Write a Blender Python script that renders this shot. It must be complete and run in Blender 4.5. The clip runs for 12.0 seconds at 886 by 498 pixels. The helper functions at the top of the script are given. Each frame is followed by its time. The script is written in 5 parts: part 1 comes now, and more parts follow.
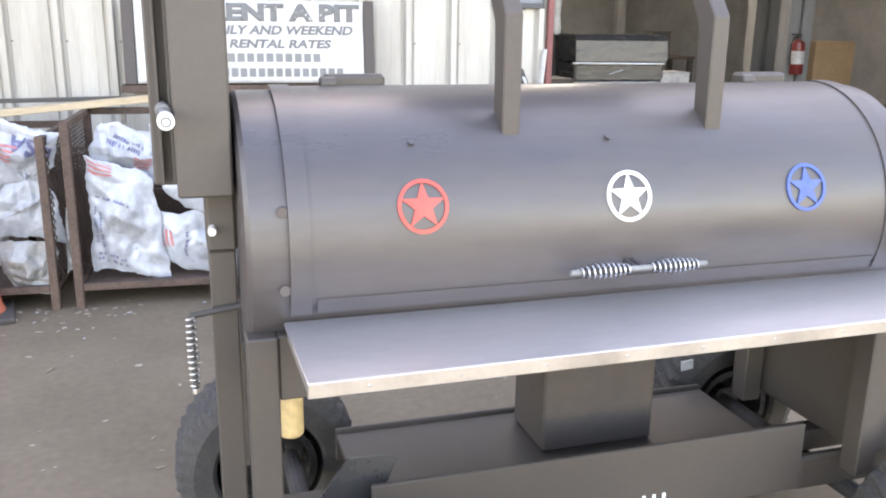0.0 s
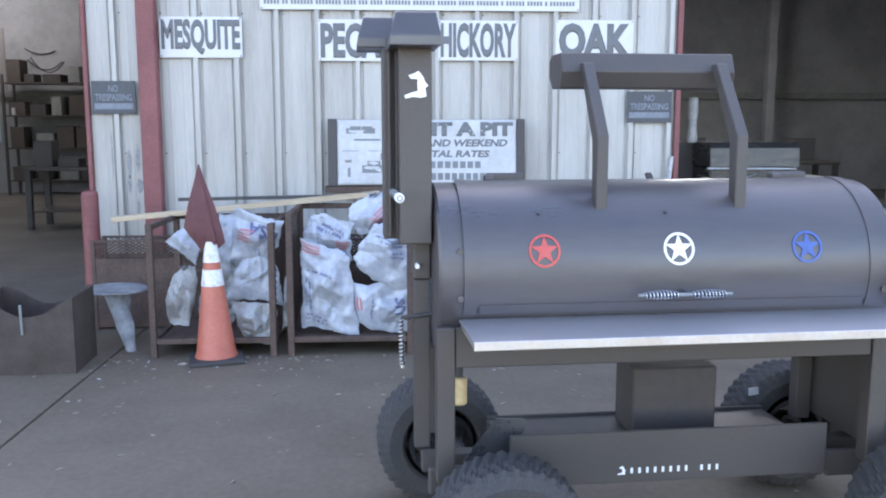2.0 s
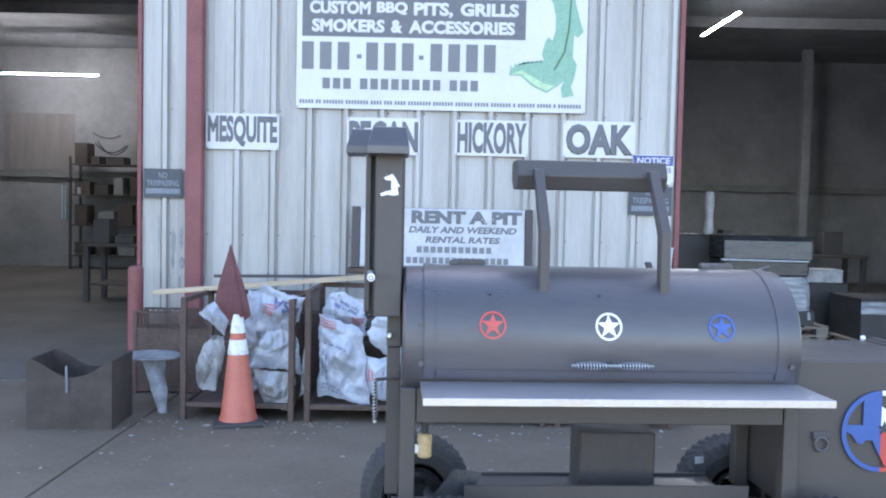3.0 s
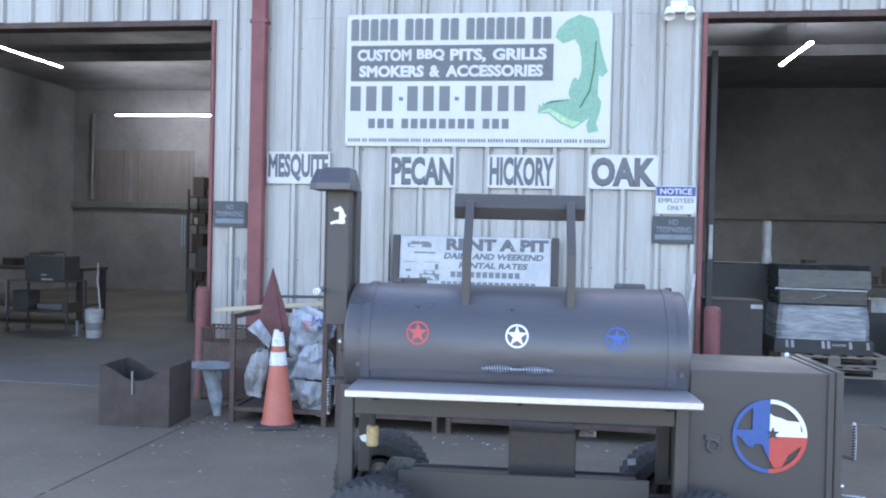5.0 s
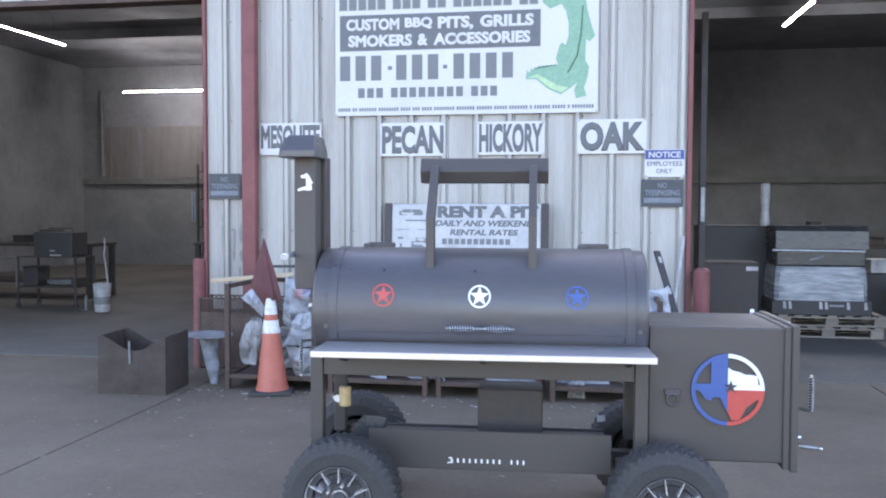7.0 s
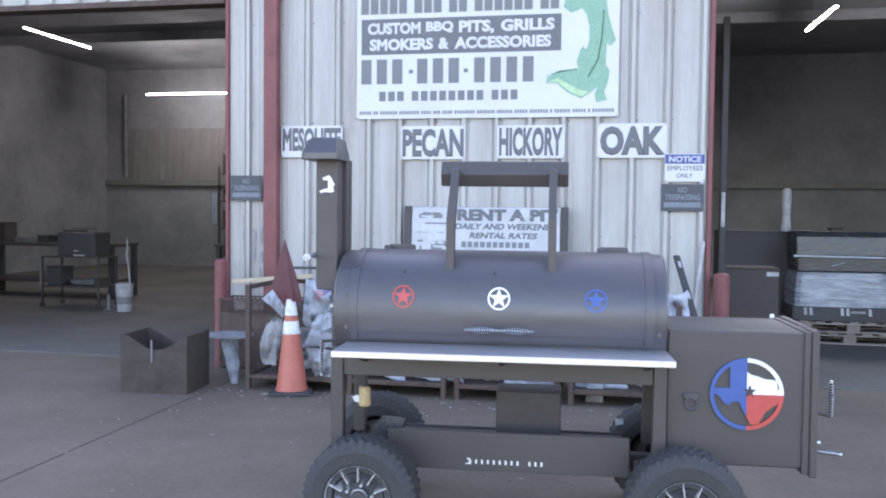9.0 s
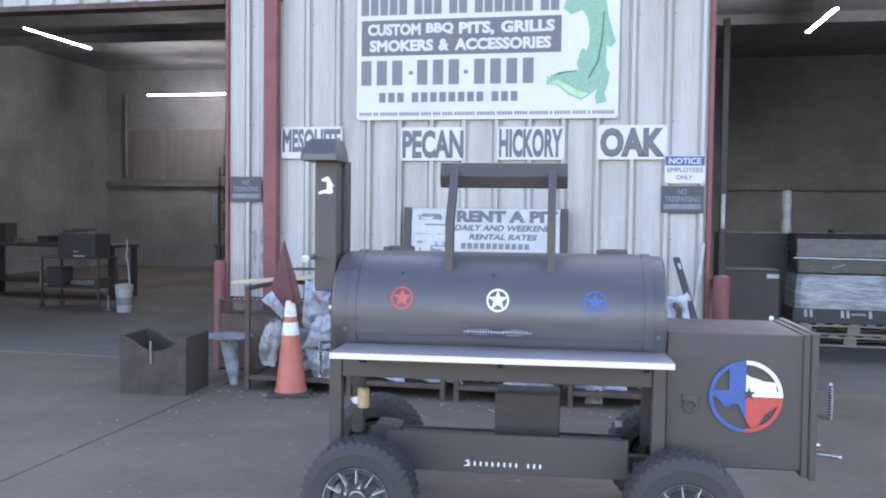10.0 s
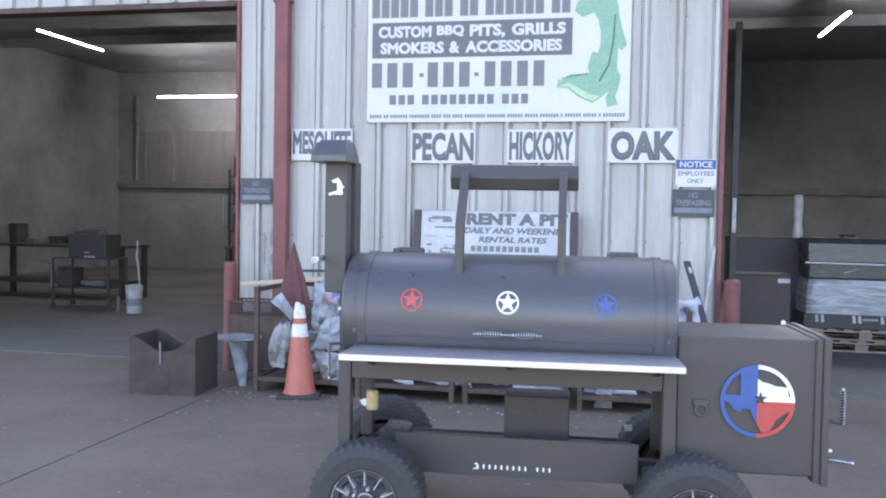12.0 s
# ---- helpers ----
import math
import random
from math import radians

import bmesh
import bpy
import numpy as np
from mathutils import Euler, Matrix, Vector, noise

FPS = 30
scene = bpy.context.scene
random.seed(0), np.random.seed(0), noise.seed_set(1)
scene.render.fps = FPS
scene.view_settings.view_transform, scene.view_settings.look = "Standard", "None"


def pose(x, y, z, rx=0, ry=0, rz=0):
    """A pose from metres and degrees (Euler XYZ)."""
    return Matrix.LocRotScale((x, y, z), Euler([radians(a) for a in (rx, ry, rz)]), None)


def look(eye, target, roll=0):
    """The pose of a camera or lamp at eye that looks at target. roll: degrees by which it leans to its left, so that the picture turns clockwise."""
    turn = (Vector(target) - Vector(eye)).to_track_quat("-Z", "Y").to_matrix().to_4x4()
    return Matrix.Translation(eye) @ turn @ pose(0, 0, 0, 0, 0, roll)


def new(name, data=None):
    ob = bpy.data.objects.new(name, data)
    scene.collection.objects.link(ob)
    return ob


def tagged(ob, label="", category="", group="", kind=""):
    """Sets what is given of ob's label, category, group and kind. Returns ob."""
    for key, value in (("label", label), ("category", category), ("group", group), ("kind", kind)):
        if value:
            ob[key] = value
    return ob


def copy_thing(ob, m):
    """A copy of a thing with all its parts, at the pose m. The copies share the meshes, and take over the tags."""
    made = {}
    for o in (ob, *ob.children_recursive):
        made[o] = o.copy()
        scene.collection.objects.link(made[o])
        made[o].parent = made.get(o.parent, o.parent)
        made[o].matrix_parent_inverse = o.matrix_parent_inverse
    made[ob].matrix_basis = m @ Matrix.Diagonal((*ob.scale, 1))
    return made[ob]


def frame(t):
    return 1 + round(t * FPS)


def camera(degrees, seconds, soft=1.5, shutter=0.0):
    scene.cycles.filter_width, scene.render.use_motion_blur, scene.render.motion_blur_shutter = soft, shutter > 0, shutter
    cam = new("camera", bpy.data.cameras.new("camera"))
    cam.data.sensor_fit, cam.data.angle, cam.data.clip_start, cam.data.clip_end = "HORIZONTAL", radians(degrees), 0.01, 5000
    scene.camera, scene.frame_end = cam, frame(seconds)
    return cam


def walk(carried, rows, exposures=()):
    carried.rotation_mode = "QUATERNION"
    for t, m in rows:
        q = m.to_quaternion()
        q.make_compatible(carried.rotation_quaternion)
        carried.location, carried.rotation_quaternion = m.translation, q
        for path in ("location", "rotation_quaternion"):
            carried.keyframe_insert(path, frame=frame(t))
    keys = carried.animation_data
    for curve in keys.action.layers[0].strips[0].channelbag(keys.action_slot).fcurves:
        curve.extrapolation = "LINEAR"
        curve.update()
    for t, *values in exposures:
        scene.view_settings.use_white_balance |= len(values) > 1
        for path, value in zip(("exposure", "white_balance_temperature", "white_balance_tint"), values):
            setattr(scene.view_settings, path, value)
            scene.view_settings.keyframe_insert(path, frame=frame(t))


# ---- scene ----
cam = camera(54.8, 12.0, 2.0)
PATH = [
    (0, (0.13, 0.073, 1.438), (0.59, 1.949, 0.919), 0.8),
    (0.2, (0.09, -0.02, 1.447), (0.576, 1.871, 1.013), 0.7),
    (0.5, (0.066, -0.22, 1.444), (0.477, 1.706, 1.1), -0.6),
    (0.8, (0.025, -0.361, 1.446), (0.369, 1.585, 1.139), -1.7),
    (1, (-0.025, -0.454, 1.451), (0.299, 1.495, 1.138), -2.2),
    (1.3, (-0.125, -0.614, 1.45), (0.188, 1.336, 1.132), -1.9),
    (1.5, (-0.139, -0.724, 1.459), (0.135, 1.231, 1.14), -1.5),
    (2, (0.001, -0.985, 1.476), (0.116, 0.991, 1.195), 0.0),
    (2.5, (0.183, -1.239, 1.496), (0.21, 0.753, 1.321), 0.9),
    (3, (0.282, -1.518, 1.511), (0.279, 0.48, 1.424), 1.2),
    (3.5, (0.478, -1.661, 1.528), (0.407, 0.338, 1.495), 0.2),
    (3.7, (0.58, -1.7, 1.525), (0.462, 0.296, 1.51), 0.2),
    (5.3, (1.174, -2.109, 1.499), (0.874, -0.131, 1.471), 1.4),
    (5.5, (1.206, -2.12, 1.484), (0.932, -0.14, 1.441), 1.8),
    (6, (1.345, -2.108, 1.485), (1.051, -0.131, 1.404), 1.0),
    (6.5, (1.365, -2.113, 1.483), (1.049, -0.14, 1.394), -0.0),
    (7, (1.366, -2.107, 1.48), (1.032, -0.137, 1.389), 0.2),
    (9, (1.365, -2.139, 1.475), (0.988, -0.176, 1.392), 0.6),
    (9.5, (1.37, -2.142, 1.475), (0.988, -0.18, 1.39), 0.6),
    (10, (1.371, -2.132, 1.476), (0.993, -0.17, 1.396), 0.7),
    (10.5, (1.366, -2.132, 1.478), (0.984, -0.171, 1.401), 0.8),
    (11, (1.362, -2.126, 1.477), (0.974, -0.166, 1.404), 1.0),
    (11.5, (1.364, -2.121, 1.476), (0.971, -0.161, 1.406), 1.0),
    (12, (1.365, -2.122, 1.47), (0.966, -0.164, 1.397), 1.0),
]
EXPOSURES = [(0.0, 3.45, 9500, 23), (0.25, 3.15, 8600, 21), (0.6, 2.6, 7300, 19), (1.0, 2.25, 7000, 19), (1.5, 2.6, 7350, 20), (2.0, 2.75, 7000, 20), (2.5, 2.95, 6900, 19), (3.0, 2.68, 6650, 18), (3.5, 2.65, 6450, 17), (5.5, 2.6, 6600, 19), (6.5, 2.62, 6900, 21), (9.0, 2.65, 6950, 23), (12.0, 2.65, 6980, 23)]
walk(cam, [(t, look(eye, target, roll)) for t, eye, target, roll in PATH], EXPOSURES)

# ---------------------------------------------------------------- light
SUN_EL, SUN_AZ = 34.0, 12.0   # degrees: height, and bearing from +y towards +x (behind the building)
world = bpy.data.worlds.new("sky_world")
scene.world = world
world.use_nodes = True
wn = world.node_tree.nodes
sky = wn.new("ShaderNodeTexSky")
sky.sky_type, sky.sun_disc = "NISHITA", False
sky.sun_elevation, sky.sun_rotation = radians(SUN_EL), radians(SUN_AZ)
sky.air_density, sky.dust_density, sky.ozone_density = 1.0, 0.9, 1.3
world.node_tree.links.new(sky.outputs[0], wn["Background"].inputs[0])
wn["Background"].inputs[1].default_value = 0.15
sun = new("sun", bpy.data.lights.new("sun", "SUN"))
sun.data.energy, sun.data.angle, sun.data.color = 4.0, radians(0.5), (1.0, 0.95, 0.86)
sun.matrix_world = look((0, 0, 0), (-math.sin(radians(SUN_AZ)) * math.cos(radians(SUN_EL)), -math.cos(radians(SUN_AZ)) * math.cos(radians(SUN_EL)), -math.sin(radians(SUN_EL))))

# ---------------------------------------------------------------- materials


def mat(name, base, rough=0.6, metal=0.0, other=None, scale=3.0, mix=0.5, fine=60.0, grain=0.12, bump=0.15, dist=0.003,
        spec=0.5, coat=0.0, stretch=(1, 1, 1), rough_var=0.1, per_piece=0.0):
    """A surface with large stains towards the colour other, fine grain, uneven gloss and fine relief."""
    m = bpy.data.materials.new(name)
    m.use_nodes = True
    t, n, l = m.node_tree, m.node_tree.nodes, m.node_tree.links
    b = n["Principled BSDF"]
    other = other or tuple(0.6 * c for c in base)
    co = n.new("ShaderNodeTexCoord")
    mp = n.new("ShaderNodeMapping")
    mp.inputs["Scale"].default_value = stretch
    l.new(co.outputs["Object"], mp.inputs[0])
    big = n.new("ShaderNodeTexNoise")
    big.inputs["Scale"].default_value, big.inputs["Detail"].default_value, big.inputs["Roughness"].default_value = scale, 6, 0.62
    l.new(mp.outputs[0], big.inputs["Vector"])
    ramp = n.new("ShaderNodeMapRange")
    ramp.inputs[1].default_value, ramp.inputs[2].default_value = 0.38, 0.72
    ramp.inputs[3].default_value, ramp.inputs[4].default_value = 0.0, mix
    l.new(big.outputs[0], ramp.inputs[0])
    c1 = n.new("ShaderNodeMix")
    c1.data_type = "RGBA"
    c1.inputs[6].default_value, c1.inputs[7].default_value = (*base, 1), (*other, 1)
    l.new(ramp.outputs[0], c1.inputs[0])
    sm = n.new("ShaderNodeTexNoise")
    sm.inputs["Scale"].default_value, sm.inputs["Detail"].default_value = fine, 4
    l.new(mp.outputs[0], sm.inputs["Vector"])
    g = n.new("ShaderNodeMapRange")
    g.inputs[1].default_value, g.inputs[2].default_value = 0.3, 0.7
    g.inputs[3].default_value, g.inputs[4].default_value = 1 - grain, 1 + grain
    l.new(sm.outputs[0], g.inputs[0])
    last = g.outputs[0]
    if per_piece:
        oi = n.new("ShaderNodeObjectInfo")
        pr = n.new("ShaderNodeMapRange")
        pr.inputs[3].default_value, pr.inputs[4].default_value = 1 - per_piece, 1 + per_piece
        l.new(oi.outputs["Random"], pr.inputs[0])
        pm = n.new("ShaderNodeMath")
        pm.operation = "MULTIPLY"
        l.new(last, pm.inputs[0]), l.new(pr.outputs[0], pm.inputs[1])
        last = pm.outputs[0]
    mul = n.new("ShaderNodeVectorMath")
    mul.operation = "SCALE"
    l.new(c1.outputs[2], mul.inputs[0]), l.new(last, mul.inputs["Scale"])
    l.new(mul.outputs[0], b.inputs["Base Color"])
    rr = n.new("ShaderNodeMapRange")
    rr.inputs[1].default_value, rr.inputs[2].default_value = 0.3, 0.7
    rr.inputs[3].default_value, rr.inputs[4].default_value = max(0.02, rough - rough_var), min(1, rough + rough_var)
    l.new(big.outputs[0], rr.inputs[0]), l.new(rr.outputs[0], b.inputs["Roughness"])
    b.inputs["Metallic"].default_value, b.inputs["Specular IOR Level"].default_value = metal, spec
    b.inputs["Coat Weight"].default_value = coat
    if bump:
        bp = n.new("ShaderNodeBump")
        bp.inputs["Strength"].default_value, bp.inputs["Distance"].default_value = bump, dist
        l.new(sm.outputs[0], bp.inputs["Height"]), l.new(bp.outputs[0], b.inputs["Normal"])
    return m


def glow(name, colour, strength):
    m = bpy.data.materials.new(name)
    m.use_nodes = True
    b = m.node_tree.nodes["Principled BSDF"]
    b.inputs["Emission Color"].default_value, b.inputs["Emission Strength"].default_value = (*colour, 1), strength
    return m


M_PIT = mat("black_pit_paint", (0.056, 0.053, 0.058), 0.38, other=(0.082, 0.064, 0.055), scale=3.0, mix=0.75, fine=40, grain=0.07, bump=0.02, dist=0.001, spec=0.72, stretch=(0.35, 1.6, 1.6), rough_var=0.16)
M_PIT_FLAT = mat("black_painted_plate", (0.057, 0.049, 0.044), 0.52, other=(0.078, 0.062, 0.052), scale=2.2, mix=0.7, fine=70, grain=0.05, bump=0.03, dist=0.001, spec=0.6)
M_STEEL = mat("stainless_steel_sheet", (0.60, 0.60, 0.63), 0.35, 0.85, other=(0.52, 0.52, 0.55), scale=2.5, fine=60, grain=0.03, bump=0, stretch=(0.3, 1, 1), rough_var=0.05)
# paler copy of the shelf steel; the lip's sky reflection is in its colour
M_LIP = mat("brightened_steel", (0.74, 0.73, 0.71), 0.40, 1.0, other=(0.56, 0.54, 0.51), scale=7, fine=60, grain=0.05, bump=0.04, dist=0.0006)
M_SPRING = mat("chrome_wire", (0.62, 0.62, 0.62), 0.32, 1.0, scale=20, fine=200, grain=0.05, bump=0)
M_RUBBER = mat("tyre_rubber", (0.040, 0.038, 0.038), 0.8, other=(0.066, 0.060, 0.054), scale=8, mix=0.7, fine=90, grain=0.2, bump=0.3, dist=0.002)
M_ALLOY = mat("machined_alloy", (0.80, 0.80, 0.81), 0.34, 0.7, scale=10, fine=150, grain=0.06, bump=0)
M_DARKALLOY = mat("gloss_black_rim", (0.02, 0.02, 0.022), 0.25, scale=10, bump=0)
M_RIMGREY = mat("dull_grey_alloy", (0.15, 0.15, 0.157), 0.30, 0.7, scale=10, fine=120, grain=0.06, bump=0)
M_RED = mat("red_enamel", (0.52, 0.080, 0.064), 0.45, other=(0.45, 0.055, 0.044), scale=20, fine=60, grain=0.03, bump=0.02)
M_WHITE = mat("white_enamel", (0.82, 0.82, 0.80), 0.45, other=(0.7, 0.7, 0.68), scale=20, mix=0.3, fine=60, grain=0.03, bump=0.02)
M_BLUE = mat("blue_enamel", (0.048, 0.105, 0.31), 0.45, other=(0.04, 0.08, 0.24), scale=20, fine=60, grain=0.03, bump=0.02)
M_WALL = mat("galvalume_wall_sheet", (0.435, 0.42, 0.39), 0.5, other=(0.30, 0.272, 0.235), scale=1.3, mix=0.75, fine=30, grain=0.05, bump=0.06, dist=0.002, stretch=(3, 3, 0.35))
M_RUSTRED = mat("weathered_red_oxide_steel", (0.215, 0.066, 0.064), 0.6, other=(0.14, 0.05, 0.048), scale=4, mix=0.8, fine=60, grain=0.15, bump=0.2)
M_RUST = mat("rusty_brown_steel", (0.098, 0.060, 0.046), 0.75, other=(0.055, 0.038, 0.032), scale=5, mix=0.9, fine=50, grain=0.25, bump=0.4, dist=0.003)
M_GROUND = mat("stained_lot_concrete", (0.170, 0.131, 0.092), 0.80, other=(0.108, 0.079, 0.053), scale=0.6, mix=0.95, fine=28, grain=0.10, bump=0.22, dist=0.004)
M_EARTH = mat("far_lot_asphalt", (0.10, 0.095, 0.09), 0.85, other=(0.07, 0.065, 0.06), scale=0.3, mix=0.8, fine=20, grain=0.2, bump=0.4, dist=0.01)
M_SLAB = mat("shop_floor_concrete", (0.128, 0.118, 0.102), 0.78, other=(0.082, 0.074, 0.065), scale=0.6, mix=0.8, fine=25, grain=0.12, bump=0.2)
M_SIGN = mat("white_vinyl", (0.58, 0.575, 0.57), 0.45, other=(0.51, 0.505, 0.495), scale=2.5, mix=0.5, fine=40, grain=0.03, bump=0.08, dist=0.002)
M_INK = mat("dark_grey_ink", (0.110, 0.114, 0.120), 0.5, other=(0.145, 0.148, 0.154), scale=8, bump=0)
M_INKPALE = mat("faded_grey_ink", (0.148, 0.152, 0.158), 0.55, other=(0.195, 0.20, 0.20), scale=5, mix=0.6, grain=0.04, bump=0)
M_OLIVE = mat("olive_grey_ink", (0.20, 0.22, 0.18), 0.5, other=(0.28, 0.29, 0.25), scale=8, bump=0)
M_GREEN = mat("green_print", (0.19, 0.36, 0.25), 0.5, other=(0.24, 0.42, 0.31), scale=5, mix=0.6, bump=0)
M_DKGREEN = mat("dark_green_print", (0.05, 0.15, 0.07), 0.5, scale=5, bump=0)
M_PALEGREEN = mat("pale_green_print", (0.42, 0.60, 0.36), 0.5, scale=5, bump=0)
M_NAVY = mat("notice_blue", (0.05, 0.08, 0.25), 0.5, scale=8, bump=0)
M_SIGNBLACK = mat("black_sign_board", (0.045, 0.05, 0.058), 0.5, other=(0.07, 0.075, 0.085), scale=6, bump=0.05)
M_SIGNGREY = mat("washed_sign_print", (0.18, 0.20, 0.23), 0.55, scale=10, bump=0)
M_FRAME = mat("dark_brown_frame", (0.05, 0.042, 0.042), 0.6, other=(0.08, 0.06, 0.05), scale=6, bump=0.2)
M_BAG = mat("white_woven_plastic", (0.44, 0.47, 0.52), 0.25, other=(0.25, 0.26, 0.29), scale=4, mix=0.9, fine=26, grain=0.10, bump=0.35, dist=0.008)
M_BAGDIRTY = mat("dusty_clear_plastic", (0.34, 0.35, 0.36), 0.28, other=(0.15, 0.135, 0.12), scale=6, mix=0.9, fine=26, grain=0.15, bump=0.4, dist=0.008)


def crumple(m, scale, strength, dist):
    """Adds sharp-edged crinkles to a film's relief."""
    n, l = m.node_tree.nodes, m.node_tree.links
    co = n.new("ShaderNodeTexCoord")
    wob = n.new("ShaderNodeTexNoise")
    wob.inputs["Scale"].default_value = 7.0
    l.new(co.outputs["Object"], wob.inputs["Vector"])
    add = n.new("ShaderNodeMix")
    add.data_type = "VECTOR"
    add.inputs[0].default_value = 0.12
    l.new(co.outputs["Object"], add.inputs[4]), l.new(wob.outputs["Color"], add.inputs[5])
    rid = n.new("ShaderNodeTexNoise")
    rid.noise_type = "RIDGED_MULTIFRACTAL"
    rid.inputs["Scale"].default_value, rid.inputs["Detail"].default_value, rid.inputs["Roughness"].default_value = scale, 3.0, 0.45
    l.new(add.outputs[1], rid.inputs["Vector"])
    last = rid.outputs[0]
    bp = n.new("ShaderNodeBump")
    bp.inputs["Strength"].default_value, bp.inputs["Distance"].default_value = strength, dist
    l.new(last, bp.inputs["Height"]), l.new(bp.outputs[0], n["Principled BSDF"].inputs["Normal"])


crumple(M_BAG, 6.0, 0.8, 0.022)
crumple(M_BAGDIRTY, 8.0, 0.8, 0.022)
M_SCUFF = mat("grey_scuffed_paint", (0.20, 0.205, 0.215), 0.6, other=(0.34, 0.335, 0.32), scale=22, mix=0.9, fine=90, grain=0.2, bump=0)
M_ORANGE = mat("orange_cone_plastic", (0.47, 0.125, 0.078), 0.5, other=(0.36, 0.10, 0.065), scale=6, mix=0.6, fine=50, grain=0.08, bump=0.1)
M_REFLECT = mat("white_reflective_collar", (0.76, 0.76, 0.74), 0.4, other=(0.30, 0.28, 0.25), scale=16, mix=0.8, bump=0.05)
M_MAROON = mat("maroon_cloth", (0.14, 0.052, 0.052), 0.8, other=(0.10, 0.038, 0.040), scale=6, mix=0.8, fine=140, grain=0.12, bump=0.25, dist=0.002)
M_WOOD = mat("raw_pine", (0.50, 0.40, 0.28), 0.65, other=(0.38, 0.27, 0.16), scale=3, mix=0.7, fine=30, grain=0.12, bump=0.2, stretch=(0.6, 8, 8))
M_OLDWOOD = mat("weathered_pallet_wood", (0.27, 0.23, 0.19), 0.75, other=(0.17, 0.14, 0.115), scale=3, mix=0.8, fine=30, grain=0.15, bump=0.2, stretch=(0.6, 8, 8), per_piece=0.2)
M_VINYL = mat("dusty_white_vinyl", (0.47, 0.47, 0.47), 0.45, other=(0.34, 0.34, 0.34), scale=5, mix=0.7, fine=30, grain=0.06, bump=0.15, dist=0.004)
M_TAN = mat("tan_wooden_grip", (0.62, 0.46, 0.24), 0.55, other=(0.45, 0.31, 0.16), scale=10, mix=0.6, fine=60, bump=0.15)
M_OLDWHITE = mat("chalky_white_plastic", (0.46, 0.46, 0.47), 0.55, other=(0.22, 0.22, 0.22), scale=9, mix=0.8, fine=40, grain=0.1, bump=0.2)
M_STAND = mat("dusty_grey_plastic", (0.30, 0.305, 0.31), 0.55, other=(0.09, 0.09, 0.09), scale=9, mix=0.85, fine=40, grain=0.1, bump=0.2)
M_BURNT = mat("burnt_black_steel", (0.050, 0.044, 0.042), 0.7, other=(0.08, 0.06, 0.05), scale=5, mix=0.8, fine=30, grain=0.08, bump=0.15)
M_DARK = mat("dull_black_metal", (0.048, 0.047, 0.048), 0.65, other=(0.06, 0.05, 0.045), scale=5, mix=0.7, bump=0.2)
M_SHOPWALL = mat("shop_wall_liner", (0.26, 0.265, 0.28), 0.7, other=(0.16, 0.162, 0.172), scale=0.8, mix=0.9, fine=8, grain=0.06, bump=0.1)
M_PLY = mat("dark_plywood", (0.215, 0.20, 0.20), 0.75, other=(0.18, 0.165, 0.162), scale=1.5, mix=0.8, fine=20, grain=0.08, bump=0.1, stretch=(4, 4, 0.6))
M_BROWNBOX = mat("brown_cardboard", (0.30, 0.19, 0.11), 0.8, other=(0.22, 0.14, 0.08), scale=4, fine=60, bump=0.1)
M_GREYMET = mat("grey_machine_paint", (0.20, 0.21, 0.21), 0.5, other=(0.12, 0.12, 0.12), scale=4, mix=0.7, bump=0.1)
M_HOSE = mat("pale_blue_paint", (0.42, 0.58, 0.74), 0.4, scale=8, bump=0)
M_TUBE = glow("fluorescent_tube", (0.92, 0.97, 1.0), 112.0)
M_TUBE_EAST = glow("bright_fluorescent_tube", (0.86, 0.95, 1.0), 240.0)
M_WRAP = mat("stretch_film", (0.40, 0.42, 0.45), 0.18, other=(0.12, 0.13, 0.15), scale=5, mix=0.95, fine=18, grain=0.2, bump=0.6, dist=0.01, stretch=(0.6, 0.6, 5))
M_TROUGH = mat("dusty_rusted_plate", (0.062, 0.046, 0.038), 0.8, other=(0.040, 0.028, 0.022), scale=5, mix=0.8, fine=40, grain=0.15, bump=0.2)
M_PALESTEEL = mat("dusty_grey_steel_paint", (0.20, 0.205, 0.215), 0.6, other=(0.13, 0.13, 0.13), scale=2, mix=0.7, fine=30, grain=0.08, bump=0.1, stretch=(3, 3, 0.5))
M_EXTRED = mat("red_extinguisher_paint", (0.17, 0.022, 0.022), 0.4, scale=8, bump=0)
M_FILMDARK = mat("black_metal_under_film", (0.034, 0.035, 0.038), 0.24, other=(0.06, 0.062, 0.066), scale=6, mix=0.5, fine=20, grain=0.15, bump=0.35, dist=0.008, stretch=(0.6, 0.6, 4))
M_LEAF = mat("dry_litter", (0.20, 0.15, 0.11), 0.8, other=(0.42, 0.38, 0.33), scale=2.0, mix=0.9, bump=0)

# ---------------------------------------------------------------- building blocks


def thing(name, m, label, category, group="", kind=""):
    ob = new(name)
    ob.matrix_world = m
    ob.empty_display_size = 0.1
    return tagged(ob, label, category, group, kind)


def mesh_of(name, bm, material, smooth=False):
    me = bpy.data.meshes.new(name)
    bmesh.ops.recalc_face_normals(bm, faces=bm.faces)
    bm.to_mesh(me)
    bm.free()
    me.materials.append(material)
    if smooth:
        for p in me.polygons:
            p.use_smooth = True
        me.set_sharp_from_angle(angle=radians(38))
    return me


def part(name, bm, material, parent=None, label="", smooth=False):
    ob = new(name, mesh_of(name, bm, material, smooth))
    ob.parent = parent
    if label:
        ob["label"] = label
    return ob


